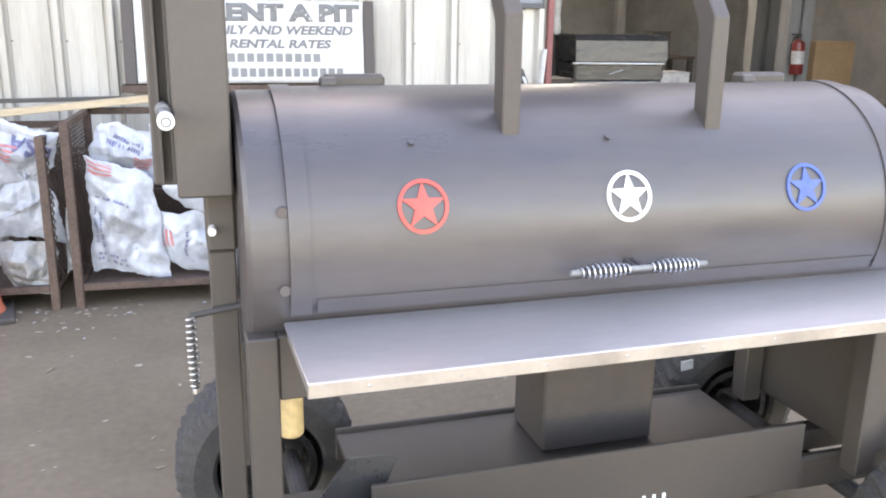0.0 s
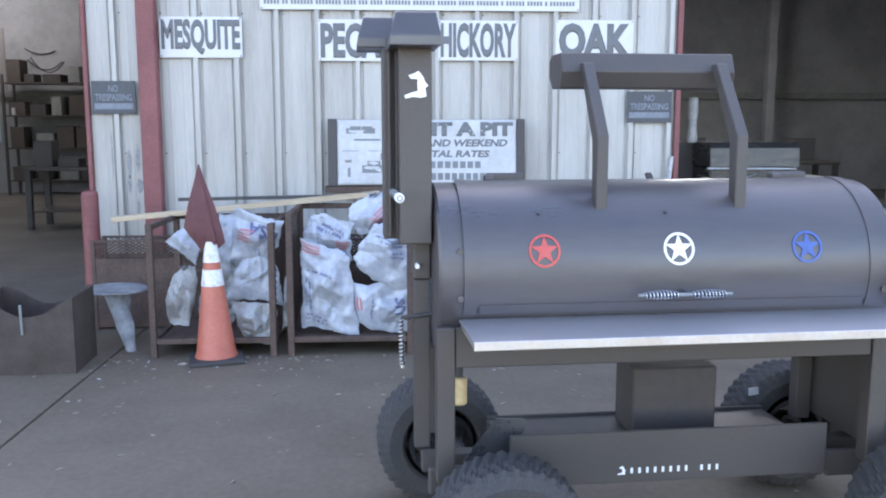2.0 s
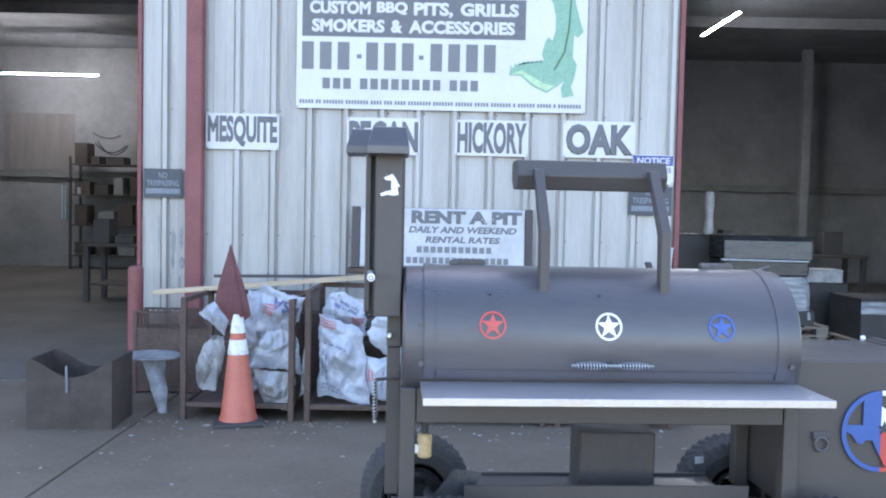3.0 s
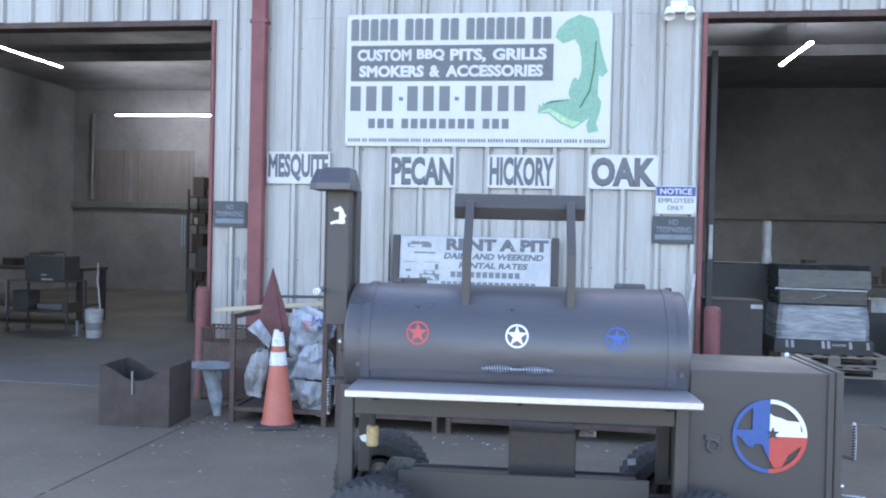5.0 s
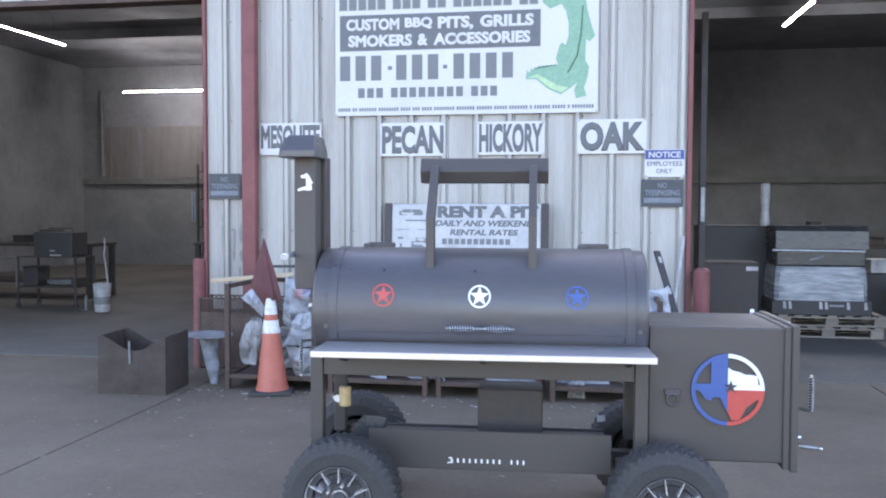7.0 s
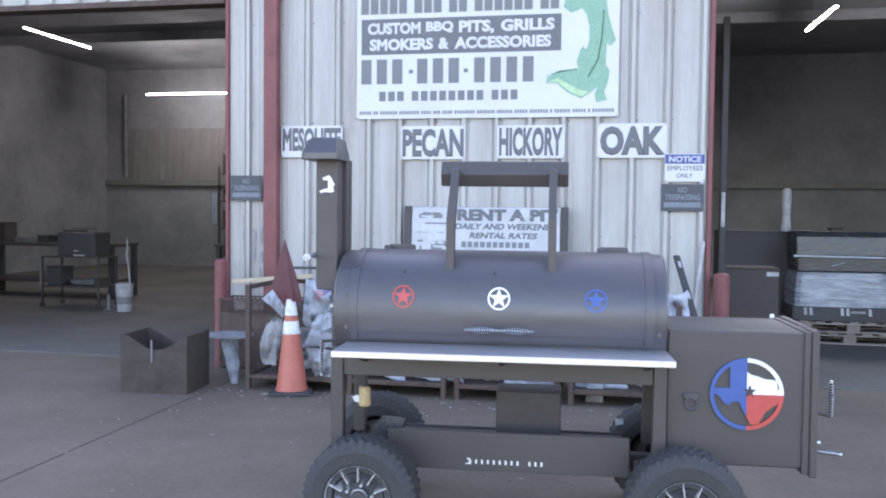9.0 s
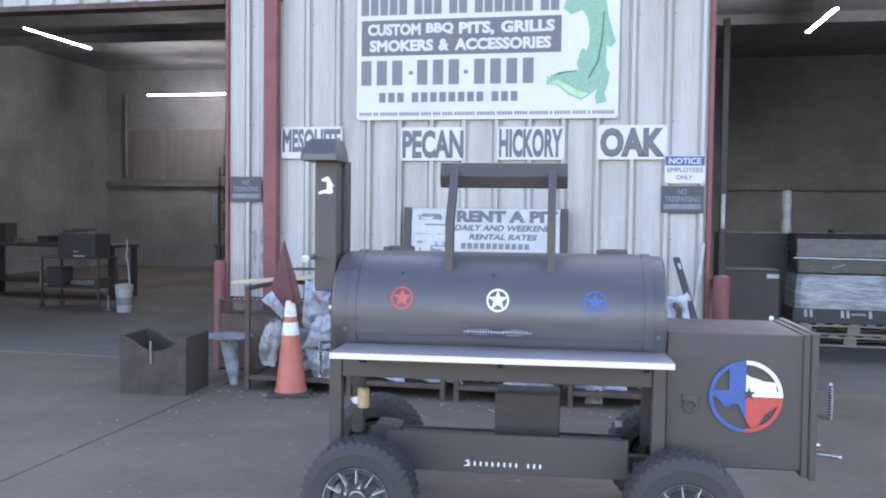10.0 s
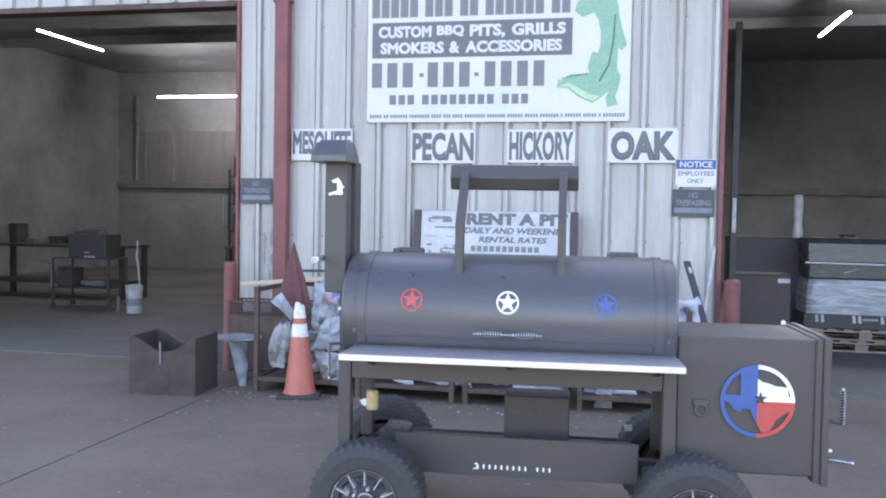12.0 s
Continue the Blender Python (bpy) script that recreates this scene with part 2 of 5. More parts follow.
def box(x0, x1, y0, y1, z0, z1, bevel=0.0, bm=None, m=None, seg=1):
    bm = bm or bmesh.new()
    vs = [bm.verts.new(((x0, x1)[i], (y0, y1)[j], (z0, z1)[k])) for i in (0, 1) for j in (0, 1) for k in (0, 1)]
    fs = [bm.faces.new([vs[i] for i in q]) for q in ((0, 1, 3, 2), (4, 6, 7, 5), (0, 4, 5, 1), (2, 3, 7, 6), (0, 2, 6, 4), (1, 5, 7, 3))]
    if bevel:
        es = list({e for f in fs for e in f.edges})
        r = bmesh.ops.bevel(bm, geom=es, offset=bevel, segments=seg, affect="EDGES", profile=0.6)
        vs = list({v for f in r["faces"] for v in f.verts} | {v for v in vs if v.is_valid})
    if m is not None:
        for v in vs:
            v.co = m @ v.co
    return bm


def rod(p0, p1, r, seg=12, r1=None, bm=None, bevel=0.0):
    bm = bm or bmesh.new()
    p0, p1 = Vector(p0), Vector(p1)
    turn = (p1 - p0).to_track_quat("Z", "Y").to_matrix()
    r1 = r if r1 is None else r1
    rings = []
    steps = [(0, r), ((p1 - p0).length, r1)]
    if bevel:
        steps = [(0, r - bevel), (bevel, r), ((p1 - p0).length - bevel, r1), ((p1 - p0).length, r1 - bevel)]
    for d, rad in steps:
        rings.append([bm.verts.new(p0 + turn @ Vector((rad * math.cos(2 * math.pi * i / seg), rad * math.sin(2 * math.pi * i / seg), d))) for i in range(seg)])
    for a, b in zip(rings, rings[1:]):
        for i in range(seg):
            bm.faces.new((a[i], a[(i + 1) % seg], b[(i + 1) % seg], b[i]))
    bm.faces.new(rings[0][::-1]), bm.faces.new(rings[-1])
    return bm


def lathe(profile, seg=32, m=None, bm=None, close=False):
    """Turns (radius, height) rows round z."""
    bm = bm or bmesh.new()
    m = m or Matrix()
    rings = [[bm.verts.new(m @ Vector((r * math.cos(2 * math.pi * i / seg), r * math.sin(2 * math.pi * i / seg), z))) for i in range(seg)] for r, z in profile]
    pairs = list(zip(rings, rings[1:])) + ([(rings[-1], rings[0])] if close else [])
    for a, b in pairs:
        for i in range(seg):
            bm.faces.new((a[i], a[(i + 1) % seg], b[(i + 1) % seg], b[i]))
    if not close:
        if profile[0][0] > 1e-4:
            bm.faces.new(rings[0][::-1])
        if profile[-1][0] > 1e-4:
            bm.faces.new(rings[-1])
    return bm


def prism(points, d0, d1, axis="y", bm=None, m=None):
    """A flat outline with thickness: points in the plane across the axis, from d0 to d1 along it."""
    bm = bm or bmesh.new()
    put = {"x": lambda a, b, d: (d, a, b), "y": lambda a, b, d: (a, d, b), "z": lambda a, b, d: (a, b, d)}[axis]
    m = m or Matrix()
    lo = [bm.verts.new(m @ Vector(put(a, b, d0))) for a, b in points]
    hi = [bm.verts.new(m @ Vector(put(a, b, d1))) for a, b in points]
    k = len(points)
    for i in range(k):
        bm.faces.new((lo[i], lo[(i + 1) % k], hi[(i + 1) % k], hi[i]))
    bm.faces.new(lo[::-1]), bm.faces.new(hi)
    return bm


def sweep(points, r, seg=8, bm=None):
    """A round bar along a line of points."""
    bm = bm or bmesh.new()
    pts = [Vector(p) for p in points]
    rings = []
    up = Vector((0.31, 0.17, 0.93))
    for i, p in enumerate(pts):
        d = (pts[min(i + 1, len(pts) - 1)] - pts[max(i - 1, 0)]).normalized()
        a = d.cross(up).normalized()
        b = d.cross(a)
        rings.append([bm.verts.new(p + r * (a * math.cos(2 * math.pi * j / seg) + b * math.sin(2 * math.pi * j / seg))) for j in range(seg)])
    for x, y in zip(rings, rings[1:]):
        for j in range(seg):
            bm.faces.new((x[j], x[(j + 1) % seg], y[(j + 1) % seg], y[j]))
    bm.faces.new(rings[0][::-1]), bm.faces.new(rings[-1])
    return bm


def coil(p0, p1, radius, wire, turns, bm=None, bulge=0.0):
    """A wire wound round the line p0 p1, wider in the middle by bulge."""
    p0, p1 = Vector(p0), Vector(p1)
    turn = (p1 - p0).to_track_quat("Z", "Y").to_matrix()
    length, n = (p1 - p0).length, turns * 10
    pts = []
    for i in range(n + 1):
        r = radius + bulge * math.sin(math.pi * i / n)
        pts.append(p0 + turn @ Vector((r * math.cos(2 * math.pi * i / 10), r * math.sin(2 * math.pi * i / 10), length * i / n)))
    return sweep(pts, wire, 5, bm)


def letters(text, width, height, thick=0.002, bold=0.0):
    """A mesh of writing that fills width x height, in the x z plane, from (0, 0), facing -y."""
    cu = bpy.data.curves.new("writing", "FONT")
    cu.body, cu.extrude, cu.resolution_u, cu.bevel_depth, cu.bevel_resolution = text, 0.02, 3, bold, 0
    ob = new("writing", cu)
    bpy.context.view_layer.update()
    me = bpy.data.meshes.new_from_object(ob.evaluated_get(bpy.context.evaluated_depsgraph_get()))
    bpy.data.objects.remove(ob)
    bm = bmesh.new()
    bm.from_mesh(me)
    bpy.data.meshes.remove(me)
    xs, ys = [v.co.x for v in bm.verts], [v.co.y for v in bm.verts]
    sx, sy = width / (max(xs) - min(xs)), height / (max(ys) - min(ys))
    x0, y0 = min(xs), min(ys)
    zm = max(v.co.z for v in bm.verts)
    for v in bm.verts:
        v.co = ((v.co.x - x0) * sx, -thick * (v.co.z + zm) / (2 * zm), (v.co.y - y0) * sy)
    return bm


def shift(bm, x=0, y=0, z=0):
    bmesh.ops.translate(bm, verts=bm.verts, vec=(x, y, z))
    return bm

# ---------------------------------------------------------------- the setting
WALL_Y, HEAD, TOP = 5.75, 3.56, 5.3
RIB0, RIB = 0.347, 0.305


def ribbed(x0, x1, z0, z1, y=WALL_Y):
    """Ribbed wall sheeting between x0 and x1: a tall rib every RIB metres and two slight stiffeners between."""
    prof = [(x0, 0.0)]
    k = math.floor((x0 - RIB0) / RIB) - 1
    while RIB0 + k * RIB < x1 + RIB:
        c = RIB0 + k * RIB
        for dx, dy in ((-0.043, 0), (-0.037, 0.011), (-0.024, 0.011), (-0.016, -0.034), (0.016, -0.034), (0.024, 0.011), (0.037, 0.011), (0.043, 0), (0.088, 0), (0.096, -0.003), (0.106, -0.003), (0.114, 0), (0.189, 0), (0.197, -0.003), (0.207, -0.003), (0.215, 0)):
            if x0 + 0.004 < c + dx < x1 - 0.004:
                prof.append((c + dx, dy))
        k += 1
    prof.append((x1, 0.0))
    bm = bmesh.new()
    rows = [[bm.verts.new((a, y + b, z)) for a, b in prof] for z in (z0, z1)]
    back = [[bm.verts.new((a, y + 0.10, z)) for a in (x0, x1)] for z in (z0, z1)]
    for i in range(len(prof) - 1):
        bm.faces.new((rows[0][i], rows[0][i + 1], rows[1][i + 1], rows[1][i]))
    bm.faces.new((back[0][1], back[0][0], back[1][0], back[1][1]))
    bm.faces.new((back[0][0], rows[0][0], rows[1][0], back[1][0]))
    bm.faces.new((rows[0][-1], back[0][1], back[1][1], rows[1][-1]))
    bm.faces.new([*rows[1], back[1][1], back[1][0]])
    bm.faces.new([*rows[0][::-1], back[0][0], back[0][1]])
    return bm


def setting(name, bm, material, label, category, smooth=False):
    return tagged(part(name, bm, material, None, smooth=smooth), label, category, "", "structure")


middle = setting("wall_middle", ribbed(-2.29, 2.222, 0.0, HEAD), M_WALL, "pale ribbed metal wall sheet between two bay doors", "wall")
setting("wall_header", ribbed(-12.0, 12.0, HEAD + 0.002, TOP), M_WALL, "pale ribbed metal wall above the bay doors", "wall")
setting("wall_west", ribbed(-12.0, -6.62, 0.0, HEAD), M_WALL, "pale ribbed metal wall beside the bay door", "wall")
setting("wall_east", ribbed(6.62, 12.0, 0.0, HEAD), M_WALL, "pale ribbed metal wall beside the bay door", "wall")
for nm, xa, xb in (("trim_left", -2.325, -2.292), ("trim_right", 2.224, 2.266), ("trim_far_left", -6.618, -6.58), ("trim_far_right", 6.58, 6.618)):
    setting(nm, box(xa, xb, WALL_Y - 0.035, WALL_Y + 0.16, 0.0, HEAD - 0.002, 0.004), M_RUSTRED, "red painted steel door jamb trim", "trim")
for nm, xa, xb in (("trim_header_left", -6.58, -2.335), ("trim_header_right", 2.266, 6.58)):
    setting(nm, box(xa, xb, WALL_Y - 0.03, WALL_Y + 0.16, HEAD - 0.06, HEAD - 0.002, 0.004), M_RUST, "rusty steel door head trim", "trim")
setting("shop_back_wall", box(-12.0, 12.0, 19.0, 19.15, 0, TOP), M_SHOPWALL, "dark shop back wall", "wall")
setting("shop_side_wall_west", box(-12.15, -12.0, WALL_Y, 19.15, 0, TOP), M_SHOPWALL, "dark shop side wall", "wall")
setting("shop_side_wall_east", box(12.0, 12.15, WALL_Y, 19.15, 0, TOP), M_SHOPWALL, "dark shop side wall", "wall")
setting("ceiling", box(-12.0, 12.0, WALL_Y + 0.10, 19.0, TOP - 0.06, TOP), M_SHOPWALL, "dark underside of the shop roof", "ceiling")
setting("roof", box(-12.6, 12.6, WALL_Y - 0.25, 19.5, TOP + 0.002, TOP + 0.14), M_WALL, "flat metal shop roof", "roof")
# ground: one far sheet, the lot's slabs on it with open joints, and the shop floor
setting("ground", box(-900, 900, -900, 900, -0.30, -0.03), M_EARTH, "dusty asphalt lot reaching to the horizon", "ground")
slabs = thing("pavement", pose(0, 0, 0), "stained brown concrete lot slabs with open joints", "pavement", "", "structure")
JX = (-13.0, -7.44, -1.84, 3.76, 9.36, 15.0)
JY = (-9.6, -4.4, 0.85, 5.66)
for xa, xb in zip(JX, JX[1:]):
    for ya, yb in zip(JY, JY[1:]):
        gap = 0.002 if abs(yb - 0.85) < 0.01 or abs(ya - 0.85) < 0.01 else 0.006
        part("slab", box(xa + 0.007, xb - 0.007, ya + gap, yb - gap, -0.028, 0.0, 0.004), M_GROUND, slabs)
setting("floor", box(-12.0, 12.0, 5.672, 19.0, -0.028, 0.012, 0.001), M_SLAB, "grey concrete shop floor slab", "floor")

# scuffs and a dried splash low on the wall
for k, (x, z, w, h) in enumerate(((-2.024, 1.20, 0.017, 0.11), (-2.028, 1.05, 0.012, 0.07), (-1.958, 1.24, 0.016, 0.10), (-1.952, 1.03, 0.024, 0.055), (-2.150, 1.26, 0.006, 0.20), (-1.968, 0.86, 0.011, 0.07))):
    ring = [2 * math.pi * i / 16 for i in range(16)]
    pts = [(x + w * math.cos(a) * (1 + 0.5 * noise.noise(Vector((3 * math.cos(a), 3 * math.sin(a), k * 2.7)))), z + h * math.sin(a) * (1 + 0.4 * noise.noise(Vector((2 * math.cos(a), 2 * math.sin(a), k * 1.9 + 8))))) for a in ring]
    part("scuff", prism(pts, WALL_Y - 0.0014, WALL_Y - 0.0002), M_SCUFF, middle, "dark grey scuff")

# red square downpipe column
col = thing("downspout", pose(-1.822, WALL_Y - 0.085, 0), "weathered red square steel downspout on the wall", "downspout")
part("pipe", box(-0.068, 0.068, -0.05, 0.054, 0.02, TOP - 0.1, 0.008), M_RUSTRED, col)
for zz in (0.22, 3.50):
    part("strap", box(-0.085, 0.085, -0.053, 0.056, zz, zz + 0.03, 0.002), M_RUSTRED, col)

# tube lamps inside


def tube_lamp(x0, y0, x1, y1, z, label, tubes=(0.0,), material=M_TUBE):
    a, b = Vector((x0, y0, 0)), Vector((x1, y1, 0))
    mid, d = (a + b) / 2, (b - a)
    ob = thing("tube_lamp", Matrix.Translation((mid.x, mid.y, z)) @ Matrix.Rotation(math.atan2(d.y, d.x), 4, "Z"), label, "ceiling lamp", "shop tube lamps")
    h = d.length / 2
    part("housing", prism([(-0.005 - max(tubes), 0.018), (-0.005 - max(tubes), 0.020), (0.005 + max(tubes), 0.020), (0.005 + max(tubes), 0.018)], -h, h, "x"), M_DARK, ob)
    for s in tubes:
        part("tube", rod((-h + 0.02, s, 0.012), (h - 0.02, s, 0.012), 0.0055, 10), material, ob)
    for s in (-1, 1):
        part("end_cap", box(s * h - 0.006, s * h + 0.006, -0.010 - max(tubes), 0.010 + max(tubes), 0.005, 0.0205, 0.002), M_DARK, ob)
    for s in (-0.6, 0.6):
        part("hanger", rod((s * h, 0, 0.020), (s * h, 0, TOP - z), 0.003, 6), M_GREYMET, ob)


tube_lamp(-7.65, 9.85, -7.60, 11.55, 4.3, "lit fluorescent tube lamp hung under the shop roof")
tube_lamp(-9.72, 17.05, -7.24, 17.05, 4.285, "lit fluorescent tube lamp hung under the shop roof")
tube_lamp(4.54, 13.0, 4.586, 11.27, 4.545, "lit double fluorescent tube lamp under the shop roof", (-0.016, 0.016), M_TUBE_EAST)

# ---------------------------------------------------------------- the smoker
smoker = thing("barrel_smoker", pose(0.220, 1.330, 0, 0, 0, 3.3) @ Matrix.Diagonal((0.987, 1, 1, 1)), "black offset barrel smoker on four wheels with steel shelf", "smoker")
VC, ZC, RB = 0.535, 1.015, 0.28
BU0, BU1 = -0.07, 1.452


def on_barrel(u, arc, lift=0.0):
    """A point on the barrel's face: u along it, arc metres up from its foremost line."""
    a = arc / RB
    return Vector((u, VC - (RB + lift) * math.cos(a), ZC + (RB + lift) * math.sin(a)))


def wrapped(points_list, lift0, lift1, u0, arc0):
    """Outlines (lists of (a, b)) bent onto the barrel's face with thickness."""
    bm = bmesh.new()
    for pts in points_list:
        k = len(pts)
        lo = [bm.verts.new(on_barrel(u0 + a, arc0 + b, lift0)) for a, b in pts]
        hi = [bm.verts.new(on_barrel(u0 + a, arc0 + b, lift1)) for a, b in pts]
        for i in range(k):
            bm.faces.new((lo[i], lo[(i + 1) % k], hi[(i + 1) % k], hi[i]))
        bm.faces.new(hi)
    return bm


bar = bmesh.new()
lathe([(0.0, 0.0), (0.12, 0.0), (RB - 0.03, 0.0), (RB - 0.008, 0.003), (RB, 0.012), (RB, BU1 - BU0 - 0.012), (RB - 0.008, BU1 - BU0 - 0.003), (RB - 0.03, BU1 - BU0), (0.12, BU1 - BU0), (0.0, BU1 - BU0)], 72,
      Matrix.Translation((BU0, VC, ZC)) @ Matrix.Rotation(radians(90), 4, "Y"), bar)
bmesh.ops.remove_doubles(bar, verts=bar.verts, dist=1e-5)
part("barrel", bar, M_PIT, smoker, smooth=True)
# door: a shell over the front upper part
DU0, DU1, A0, A1 = 0.03, 1.37, -0.33 * RB, 1.62 * RB


def shell(u0, u1, a0, a1, l0, l1, n=24):
    bm = bmesh.new()
    g = [[[bm.verts.new(on_barrel(u, a0 + (a1 - a0) * i / n, l)) for i in range(n + 1)] for u in (u0, u1)] for l in (l0, l1)]
    for i in range(n):
        bm.faces.new((g[1][0][i], g[1][1][i], g[1][1][i + 1], g[1][0][i + 1]))
        bm.faces.new((g[0][0][i], g[0][0][i + 1], g[0][1][i + 1], g[0][1][i]))
        for s in (0, 1):
            bm.faces.new((g[0][s][i], g[0][s][i + 1], g[1][s][i + 1], g[1][s][i]))
    for i in (0, n):
        bm.faces.new((g[0][0][i], g[0][1][i], g[1][1][i], g[1][0][i]))
    return bm


door = part("lid", shell(DU0, DU1, A0, A1, 0.001, 0.007), M_PIT, smoker, "curved black cooking lid", True)
for ua in (DU0 - 0.02, DU1 - 0.02):
    part("lid_strip", shell(ua, ua + 0.04, A0 - 0.02, A1, 0.0075, 0.0105), M_PIT, door, smooth=True)
part("lid_strip", shell(DU0 + 0.03, DU1 - 0.03, A0 - 0.018, A0 + 0.012, 0.0075, 0.0105, 3), M_PIT, door, smooth=True)


def star_points(r, turn=90.0, inner=0.40):
    return [((r if i % 2 == 0 else r * inner) * math.cos(radians(turn + 36 * i)), (r if i % 2 == 0 else r * inner) * math.sin(radians(turn + 36 * i))) for i in range(10)]


def ring_quads(r0, r1, n=40, a0=0.0, a1=360.0):
    out = []
    for i in range(n):
        p, q = radians(a0 + (a1 - a0) * i / n), radians(a0 + (a1 - a0) * (i + 1) / n)
        out.append([(r0 * math.cos(p), r0 * math.sin(p)), (r1 * math.cos(p), r1 * math.sin(p)), (r1 * math.cos(q), r1 * math.sin(q)), (r0 * math.cos(q), r0 * math.sin(q))])
    return out


ARC_STAR = RB * math.asin((1.097 - ZC) / RB)
for u, material, lab in ((0.265, M_RED, "red ringed star emblem"), (0.702, M_WHITE, "white ringed star emblem"), (1.134, M_BLUE, "blue ringed star emblem")):
    pts = star_points(0.0455)
    kites = [[(0, 0), pts[i - 1], pts[i], pts[(i + 1) % 10]] for i in range(0, 10, 2)]
    bm = wrapped(kites + ring_quads(0.043, 0.0505), 0.006, 0.011, u, ARC_STAR)
    bmesh.ops.remove_doubles(bm, verts=bm.verts, dist=1e-5)
    part("star_emblem", bm, material, door, lab)
# lid handle: a bar with a wire coil at either end
hz, hv = 0.963, 0.205
part("lid_handle", rod((0.553, hv, hz), (0.861, hv, hz), 0.0058, 12), M_GREYMET, door, "chrome bar with wire coil grips")
for ca, cb in ((0.572, 0.685), (0.73, 0.842)):
    part("coil_grip", coil((ca, hv, hz), (cb, hv, hz), 0.0085, 0.0019, 10, bulge=0.0070), M_SPRING, door, "wire coil grip")
    part("grip_core", rod((ca + 0.004, hv, hz), (cb - 0.004, hv, hz), 0.0072, 12), M_DARK, door)
for u in (0.70, 0.715):
    part("handle_stud", rod((u, hv, hz), (u, VC - RB * 0.975, hz + 0.002), 0.006, 8), M_PIT, door)
# hinges and bolts
for u in (0.205, 1.235):
    part("hinge", box(u - 0.075, u + 0.06, VC + 0.03, VC + 0.07, ZC + RB - 0.002, ZC + RB + 0.028, 0.008), M_PIT_FLAT, smoker)
for u, z in ((0.0, 0.955), (0.0, 1.10), (1.41, 0.955)):
    p = on_barrel(u, RB * math.asin((z - ZC) / RB))
    part("bolt", rod(p, p + Vector((0, -0.008, 0)), 0.0105, 10), M_PIT, smoker)
for u, z in ((0.257, 1.204), (0.677, 1.204)):
    p = on_barrel(u, RB * math.asin((z - ZC) / RB), 0.007)
    part("stud", rod(p, p + (p - Vector((u, VC, ZC))).normalized() * 0.007, 0.0065, 10), M_PIT, door)

for u in (0.118, 1.148):
    part("hinge_knuckle", rod((u, VC + 0.012, ZC + RB + 0.010), (u + 0.034, VC + 0.012, ZC + RB + 0.010), 0.015, 14, bevel=0.003), M_PIT_FLAT, smoker)

# counterweight on two bent arms
for u in (0.468, 0.936):
    bm = bmesh.new()
    prism([(0.333, 1.20), (0.353, 1.195), (0.385, 1.25), (0.388, 1.435), (0.563, 1.69), (0.518, 1.69), (0.335, 1.452)], u - 0.019, u + 0.019, "x", bm)
    bmesh.ops.bevel(bm, geom=list(bm.edges), offset=0.003, segments=1, affect="EDGES")
    part("lid_arm", bm, M_PIT_FLAT, smoker)
bm = prism([(0.565, 1.665), (0.59, 1.61), (0.70, 1.61), (0.75, 1.65), (0.75, 1.71), (0.72, 1.728), (0.595, 1.728)], 0.390, 1.008, "x")
bmesh.ops.bevel(bm, geom=list(bm.edges), offset=0.003, segments=1, affect="EDGES")
part("counterweight", bm, M_PIT_FLAT, smoker, "black steel counterweight beam")

# chimneys


def tent_cap(u0, u1, v0, v1, z0, z1, lip=0.03):
    bm = prism([(v0, z0), (v0, z0 + lip), (v0 + 0.035, z1), (v1 - 0.035, z1), (v1, z0 + lip), (v1, z0)], u0, u1, "x")
    for v in bm.verts:
        if v.co.z > z0 + lip + 0.001:
            v.co.x += 0.022 if v.co.x < (u0 + u1) / 2 else -0.012
    bmesh.ops.bevel(bm, geom=list(bm.edges), offset=0.003, segments=1, affect="EDGES")
    return bm


stack = part("chimney", box(-0.179, -0.077, 0.375, 0.470, 1.11, 1.725, 0.004), M_PIT_FLAT, smoker, "square black chimney")
part("chimney_cap", tent_cap(-0.214, -0.056, 0.285, 0.52, 1.718, 1.82), M_PIT, stack)
part("chimney_elbow", box(-0.130, -0.0705, 0.465, 0.60, 0.98, 1.109, 0.006), M_PIT_FLAT, smoker)
stack2 = part("chimney", box(-0.224, -0.068, 0.520, 0.625, 1.11, 1.732, 0.004), M_PIT_FLAT, smoker, "second square black chimney")
for u in (-0.205, -0.183):
    part("chimney_flange", box(u - 0.003, u + 0.003, 0.471, 0.519, 1.12, 1.72, 0.001), M_PIT_FLAT, stack2)
part("chimney_cap", tent_cap(-0.305, -0.15, 0.535, 0.74, 1.733, 1.832), M_PIT, stack2)
GAT = [(-0.019, 0.024), (-0.004, 0.030), (0.004, 0.034), (0.014, 0.022), (0.019, 0.010), (0.026, 0.002), (0.019, -0.004), (0.022, -0.022), (0.010, -0.025), (-0.010, -0.023), (-0.026, -0.027), (-0.029, -0.020), (-0.014, -0.014), (0.002, -0.010), (0.001, 0.006), (0.002, 0.016), (-0.014, 0.017)]
GAT = [(1.4 * a, 1.35 * b) for a, b in GAT]
part("white_decal", prism([(-0.124 + 0.98 * a, 1.602 + 1.02 * b) for a, b in GAT], 0.370, 0.3745), M_WHITE, stack, "plain white cut-out decal")
part("damper_rod", rod((-0.20, 0.52, 1.272), (-0.190, 0.27, 1.268), 0.009, 12), M_GREYMET, smoker)
part("damper_collar", rod((-0.197, 0.42, 1.271), (-0.195, 0.385, 1.270), 0.014, 14, bevel=0.003), M_GREYMET, smoker)
part("damper_knob", rod((-0.190, 0.275, 1.268), (-0.189, 0.235, 1.268), 0.0145, 18, bevel=0.003), M_WHITE, smoker, "white round damper knob")
